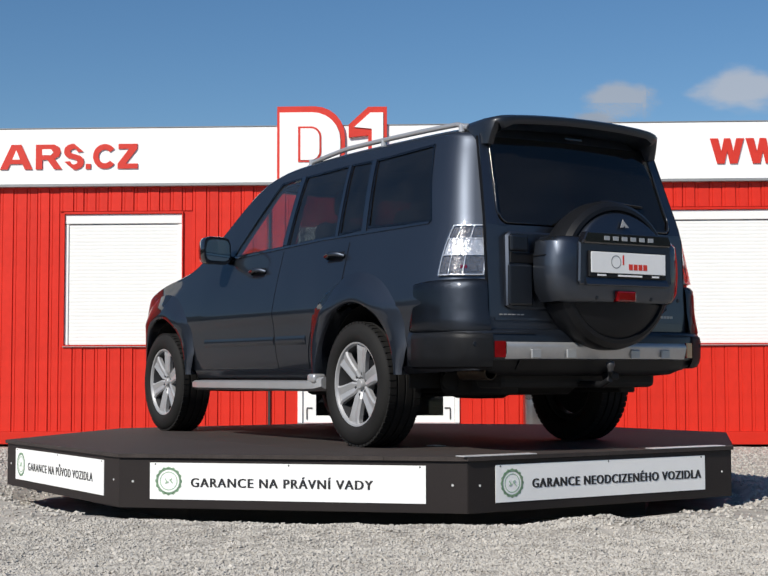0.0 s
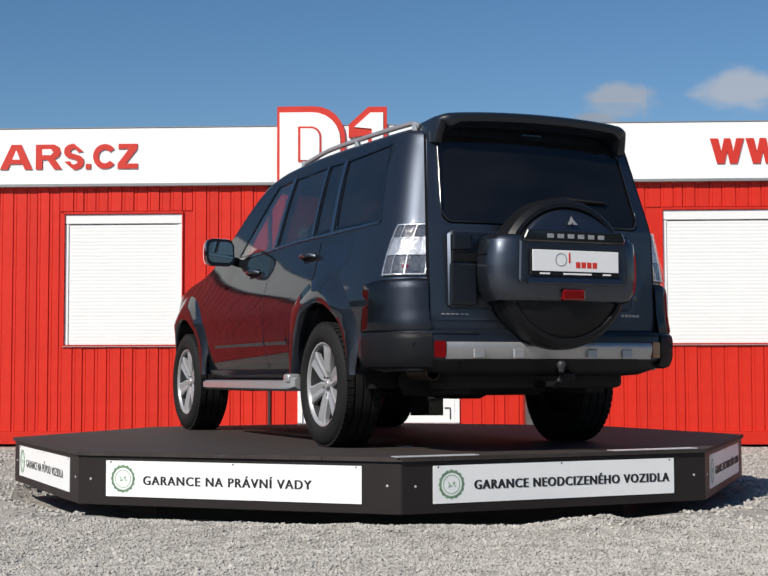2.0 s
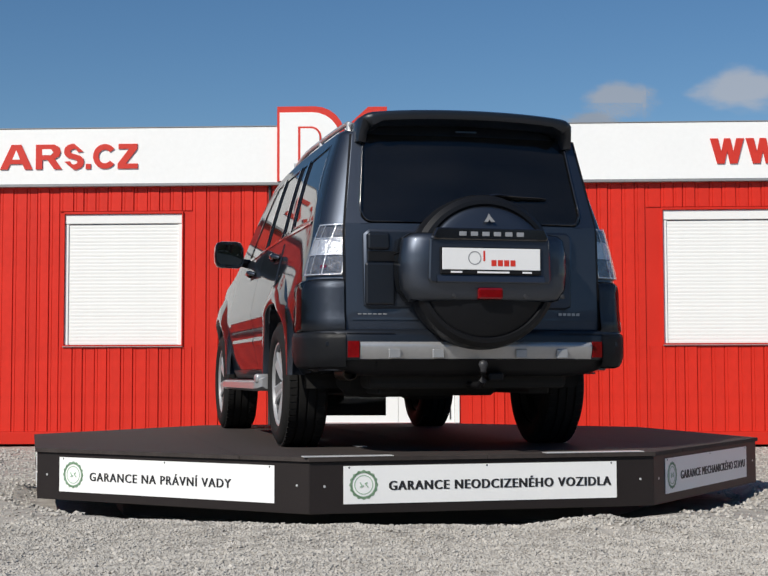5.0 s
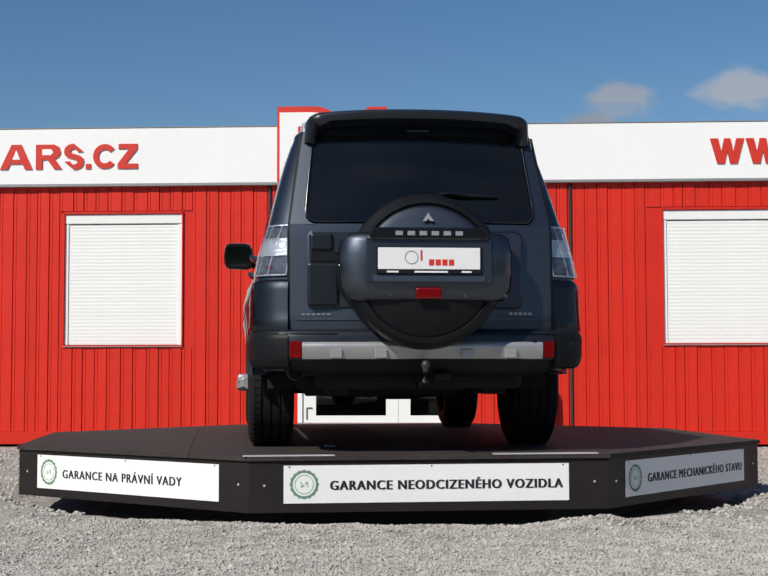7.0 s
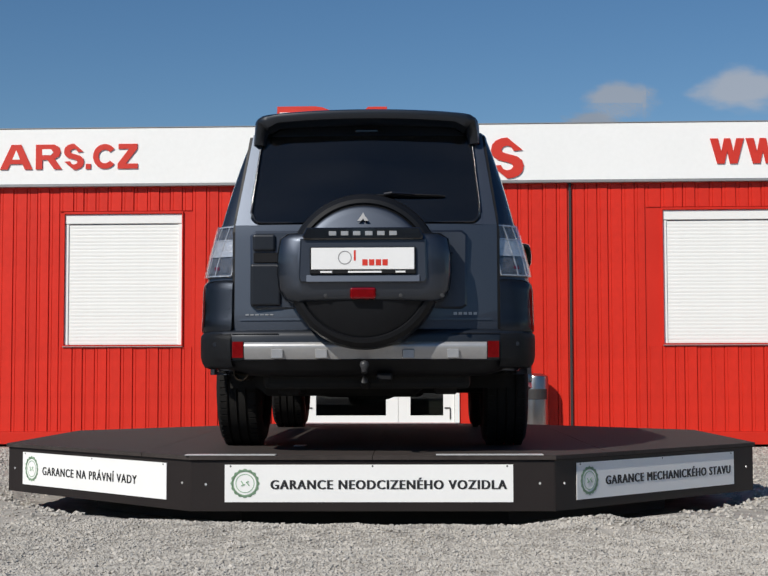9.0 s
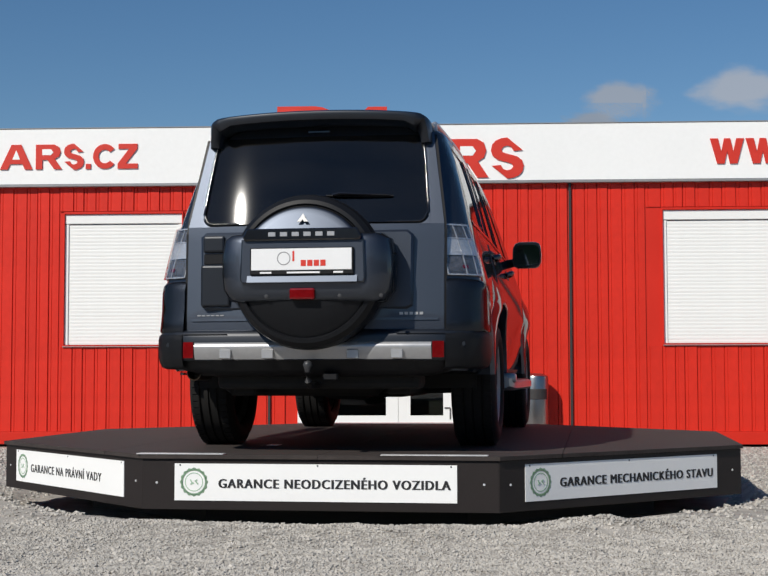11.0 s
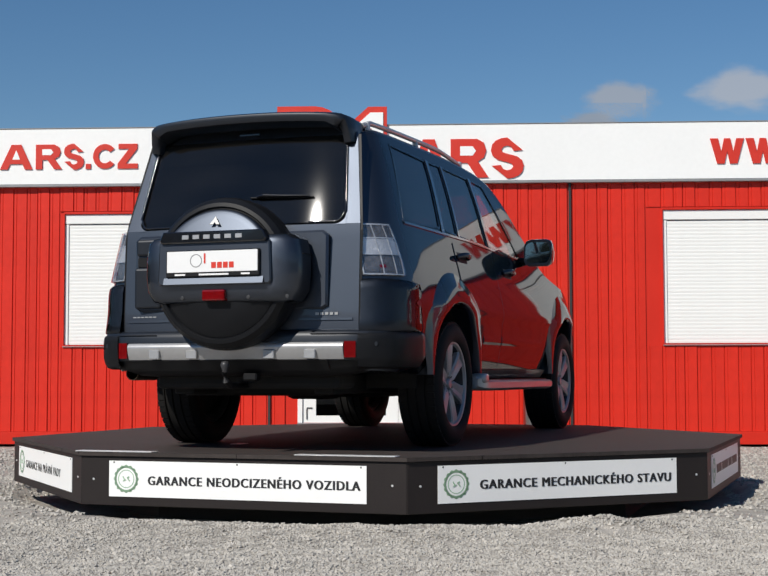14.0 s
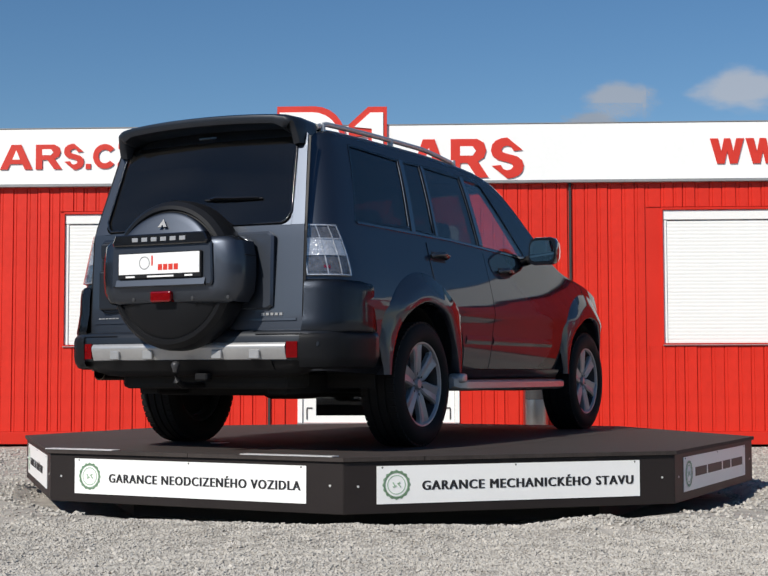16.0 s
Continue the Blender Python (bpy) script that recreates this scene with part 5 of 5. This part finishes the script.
    for sg in (-1, 1):
        for cx, cz, up in ((0.614, 1.203, 1), (0.563, 1.716, -1)):
            r = 0.065
            hub = bm.verts.new(tail_pt(sg * cx, cz, 0.0125))
            arc = [bm.verts.new(tail_pt(sg * (cx - r + r * math.cos(radians(a))), cz + up * (r - r * math.sin(radians(a))), 0.0125)) for a in range(0, 91, 10)]
            for p, q in zip(arc, arc[1:]):
                bm.faces.new((hub, p, q))
    gate = part("tailgate", bm, PAINT, body, "side-hinged tailgate", smooth=50)
    for sg in (-1, 1):
        part("gate_gap", patch(lambda u, v: tail_pt(sg * (0.691 - max(0.0, v - 0.52) / 0.48 * 0.07 + 0.013 * u), 0.64 + 1.06 * v, 0.0065), 1, 14, 0.004), BLACK, body)
    part("lower_ledge", patch(lambda u, v: tail_pt(-0.66 + 1.32 * u, 0.700 + 0.012 * v, 0.016), 20, 1, 0.01), PAINT, gate)
    b = bmesh.new()
    prism(b, [(-0.60, 0.775), (-0.57, 0.757), (0.50, 0.757), (0.53, 0.775), (0.535, 1.145), (0.505, 1.170), (-0.575, 1.170), (-0.605, 1.145)], "y", -2.43, -2.472, 0.012)
    part("spare_mount_panel", b, PAINT, gate, smooth=40)
    part("hinge_cover", boxed((-0.600, -2.488, 0.775), (-0.44, -2.468, 0.995), 0.012, 2), CLAD, gate, "dark hinge cover")
    part("gate_recess", boxed((-0.585, -2.478, 1.00), (-0.42, -2.465, 1.055), 0.004), BLACK, gate, "dark grip recess")
    part("gate_grip", boxed((-0.588, -2.490, 1.062), (-0.47, -2.468, 1.150), 0.012, 2), CLAD, gate, "dark gloss grip")
    for x0, n in ((0.46, 5), (-0.63, 6)):
        for i in range(n):
            part("badge_bar", boxed((x0 + i * 0.026, tail_pt(x0 + i * 0.026 + 0.009, 0.735).y - 0.014, 0.727), (x0 + i * 0.026 + 0.018, tail_pt(x0 + i * 0.026 + 0.009, 0.735).y - 0.008, 0.741 if x0 > 0 else 0.733)), SILVER, gate)
    wip = part("rear_wiper", tube(bmesh.new(), [tail_pt(0.10, 1.366, 0.016), tail_pt(0.14, 1.372, 0.030), tail_pt(0.25, 1.366, 0.030), tail_pt(0.40, 1.362, 0.026)], [0.012, 0.010, 0.007, 0.004], 8), GLOSS_BLACK, body, "thin rear wiper")
    part("wiper_blade", tube(bmesh.new(), [tail_pt(0.06, 1.362, 0.014), tail_pt(0.24, 1.358, 0.016), tail_pt(0.42, 1.356, 0.014)], 0.005, 6), BLACK, wip)
    # glossy rubber bead round the rear window
    ring = [(sg * (0.613 - 0.05 * v), 1.215 + 0.485 * v) for sg, vs in ((1, [0.12 + 0.11 * i for i in range(9)]),) for v in vs]
    low = [(0.598 - 0.045 * (1 - math.cos(radians(a))) - 0.0, 1.273 - 0.055 * math.sin(radians(a))) for a in range(15, 91, 15)]
    half = ring[::-1] + low
    bead = half + [(-x, z) for x, z in half[::-1]]
    part("window_bead", tube(bmesh.new(), [tail_pt(x, z, 0.014) for x, z in bead], 0.0065, 8), GLOSS_BLACK, gate, smooth=60)
    # doors as proud skins
    def door_skin(name, y0, y1, sg):
        def fn(u, v):
            z = 0.452 + (1.195 - 0.452) * v
            lo, hi = y0, y1
            if name == "rear_door":
                d = 0.60 ** 2 - (z - ARCH_Z) ** 2
                if d > 0:
                    lo = max(lo, -1.39 + math.sqrt(d))
            return side_pt(lo + (hi - lo) * u, z, sg, 0.0045)
        d = part(name, patch(fn, 12, 26, 0.007), PAINT, body, smooth=40)
        hy, hz = (-0.11, 1.078) if name == "front_door" else (-1.10, 1.112)
        # flat black sheet on the skin paints the shade of the hand hollow
        part("handle_shade", patch(lambda u, v: side_pt(hy - 0.085 + 0.17 * u, hz - 0.03 + 0.06 * v, sg, 0.006), 6, 4, 0.003), BLACK, d)
        pts = [side_pt(hy - 0.10, hz, sg, 0.008), side_pt(hy - 0.075, hz + 0.004, sg, 0.034), side_pt(hy, hz + 0.008, sg, 0.042), side_pt(hy + 0.075, hz + 0.004, sg, 0.034), side_pt(hy + 0.10, hz, sg, 0.008)]
        part("door_handle", tube(bmesh.new(), pts, [0.012, 0.016, 0.017, 0.016, 0.012], 10), PAINT, d, smooth=60)
        if name == "front_door":
            part("body_moulding", patch(lambda u, v: side_pt(y0 + 0.01 + (y1 - y0 - 0.02) * u, 0.60 + 0.055 * v, sg, 0.012 - 0.006 * abs(2 * v - 1)), 12, 4, 0.008), PAINT, d, smooth=50)
        else:
            part("body_moulding", patch(lambda u, v: side_pt(-0.80 + (y1 - 0.01 + 0.80) * u, 0.60 + 0.055 * v, sg, 0.012 - 0.006 * abs(2 * v - 1)), 12, 4, 0.008), PAINT, d, smooth=50)
    for sg in (-1, 1):
        door_skin("front_door", -0.392, 0.665, sg)
        door_skin("rear_door", -1.22, -0.400, sg)
        for lo, hi in ((-0.400, -0.392), (0.665, 0.672)):
            part("door_gap", patch(lambda u, v: side_pt(lo + (hi - lo) * u, 0.455 + 0.745 * v, sg, 0.0012), 1, 20, 0.003), BLACK, body)
        part("sill_cover", patch(lambda u, v: side_pt(-0.92 + 1.80 * u, 0.395 + 0.052 * v, sg, 0.010), 20, 4, 0.01), CLAD, body, smooth=50)
        tail_lamp(body, sg)
        bumper_corner(body, sg)
        mirror(body, sg)
        roof_rail(body, sg)
        for y in (-1.39, 1.39):
            flare(body, y, sg)
        # running board
        b = bmesh.new()
        rows = []
        for y, x0, x1, z0, z1 in ((-1.07, 0.86, 0.925, 0.330, 0.400), (-1.03, 0.86, 0.955, 0.318, 0.398), (-0.95, 0.84, 0.968, 0.315, 0.380), (0.58, 0.84, 0.968, 0.312, 0.376), (0.70, 0.85, 0.955, 0.315, 0.374), (0.77, 0.86, 0.91, 0.325, 0.366)):
            rows.append([b.verts.new(p) for p in ((sg * x0, y, z0), (sg * (x1 - 0.02), y, z0), (sg * x1, y, z0 + 0.015), (sg * x1, y, z1 - 0.012), (sg * (x1 - 0.018), y, z1), (sg * x0, y, z1))])
        for p, q in zip(rows, rows[1:]):
            for j in range(6):
                b.faces.new((p[j], p[(j + 1) % 6], q[(j + 1) % 6], q[j]))
        b.faces.new(rows[0])
        b.faces.new(rows[-1])
        step = part("running_board", b, SILVER, body, "silver running board", smooth=40)
        part("step_pad", boxed((min(sg * 0.86, sg * 0.945), -0.92, 0.374), (max(sg * 0.86, sg * 0.945), 0.56, 0.384)), BLACK, step)
        part("board_end", boxed((min(sg * 0.875, sg * 0.962), -1.045, 0.36), (max(sg * 0.875, sg * 0.966), -0.955, 0.420), 0.016, 2), SILVER, step, "bright end cap", smooth=50)
    spoiler(body)
    rear_bumper(body)
    spare_wheel(gate)
    part("hood_panel", patch(lambda u, v: Vector(((2 * u - 1) * 0.66 * PLAN(1.08 + 0.78 * v), 1.08 + 0.78 * v, ROOF(1.08 + 0.78 * v) + 0.006 - 0.028 * abs(2 * u - 1) ** 2.7)), 16, 12, 0.006), PAINT, body, smooth=50)
    # cabin
    part("dashboard", boxed((-0.68, 0.42, 0.95), (0.68, 0.80, 1.17), 0.05, 3), CABIN, body, smooth=50)
    part("cabin_floor", boxed((-0.78, -2.28, 0.60), (0.78, 0.8, 0.64)), CABIN, body)
    part("steering_wheel", lathe(bmesh.new(), [(0.17, 0.0), (0.185, 0.012), (0.20, 0.0), (0.185, -0.012), (0.17, 0.0)], 28, "y", (-0.36, 0.33, 1.10)), BLACK, body, smooth=60)
    for x in (-0.36, 0.36):
        seat(body, x, -0.12)
    for x in (-0.38, 0.0, 0.38):
        seat(body, x, -1.0, 0.19)
    # underside
    for sg in (-1, 1):
        part("frame_rail", boxed((sg * 0.42 - 0.06, -2.25, 0.31), (sg * 0.42 + 0.06, 1.95, 0.42), 0.01), UNDER, body)
    part("fuel_tank", boxed((-0.34, -1.05, 0.275), (0.30, 0.2, 0.41), 0.04, 2), UNDER, body)
    part("front_skid", boxed((-0.5, 1.0, 0.29), (0.5, 1.95, 0.42), 0.03), UNDER, body)
    part("rear_axle", box(tube(bmesh.new(), [(-0.72, -1.39, 0.36), (0.72, -1.39, 0.36)], 0.055, 12), (-0.14, -1.55, 0.27), (0.14, -1.22, 0.50), 0.05, 2), UNDER, body)
    part("front_axle", tube(bmesh.new(), [(-0.72, 1.39, 0.36), (0.72, 1.39, 0.36)], 0.05, 12), UNDER, body)
    part("muffler", tube(bmesh.new(), [(-0.60, -1.95, 0.38), (-0.58, -1.9, 0.38), (0.25, -1.9, 0.38), (0.27, -1.95, 0.38)], [0.05, 0.085, 0.085, 0.05], 14), UNDER, body, smooth=50)
    part("rear_crossmember", boxed((-0.55, -2.34, 0.34), (0.55, -2.10, 0.44), 0.03, 2), UNDER, body)
    part("exhaust_tip", lathe(bmesh.new(), [(0.034, -2.15), (0.039, -2.15), (0.039, -2.40), (0.034, -2.40), (0.033, -2.3), (0.0, -2.3)], 20, "y", (-0.66, 0, 0.425)), RUSTY, body, smooth=40)
    hitch = part("tow_hitch", tube(bmesh.new(), [(0.0, -2.30, 0.36), (0.0, -2.52, 0.36), (0.0, -2.575, 0.385), (0.0, -2.585, 0.43)], 0.019, 10), BLACK, body, "black tow bar")
    part("tow_ball", lathe(bmesh.new(), [(0.0, 0.490), (0.017, 0.485), (0.025, 0.468), (0.017, 0.448), (0.013, 0.43), (0.0, 0.43)], 18, "z", (0, -2.585, 0)), GREY_PLASTIC, hitch, smooth=60)
    part("hitch_socket", boxed((0.06, -2.50, 0.385), (0.14, -2.44, 0.425), 0.008), BLACK, hitch)
    for x, sg in ((-0.768, -1), (0.768, 1)):
        for y in (-1.39, 1.39):
            build_wheel(c, x, y, sg)
    return c


car = build_car()
gravel()


# ------------------------------------------------------------------ what moves: the turntable turns and carries the car
TURN = ((0.0, 30.03), (0.5, 28.27), (1.0, 26.29), (1.5, 24.23), (2.0, 22.18), (2.5, 20.41), (3.0, 18.66), (3.5, 16.89), (4.0, 15.01),
        (4.6, 12.78), (5.2, 10.54), (5.9, 7.94), (6.5, 5.71), (7.0, 3.86), (7.5, 2.03), (8.0, 0.0), (8.5, -1.98), (9.0, -3.87), (9.6, -6.03),
        (10.3, -8.55), (11.0, -11.08), (11.5, -12.88), (12.0, -14.70), (12.5, -16.51), (13.0, -18.49), (13.5, -20.39), (14.0, -22.22),
        (14.5, -23.90), (15.0, -25.74), (15.5, -27.65), (16.0, -29.67))


def motions():
    walk(table, [(t, pose(0, 0, TOP, 0, 0, a)) for t, a in TURN])
    walk(car, [(t, pose(0, 0, TOP, 0, 0, a) @ pose(-0.018, 0.25, 0, 0, 0, 1.88)) for t, a in TURN])


motions()
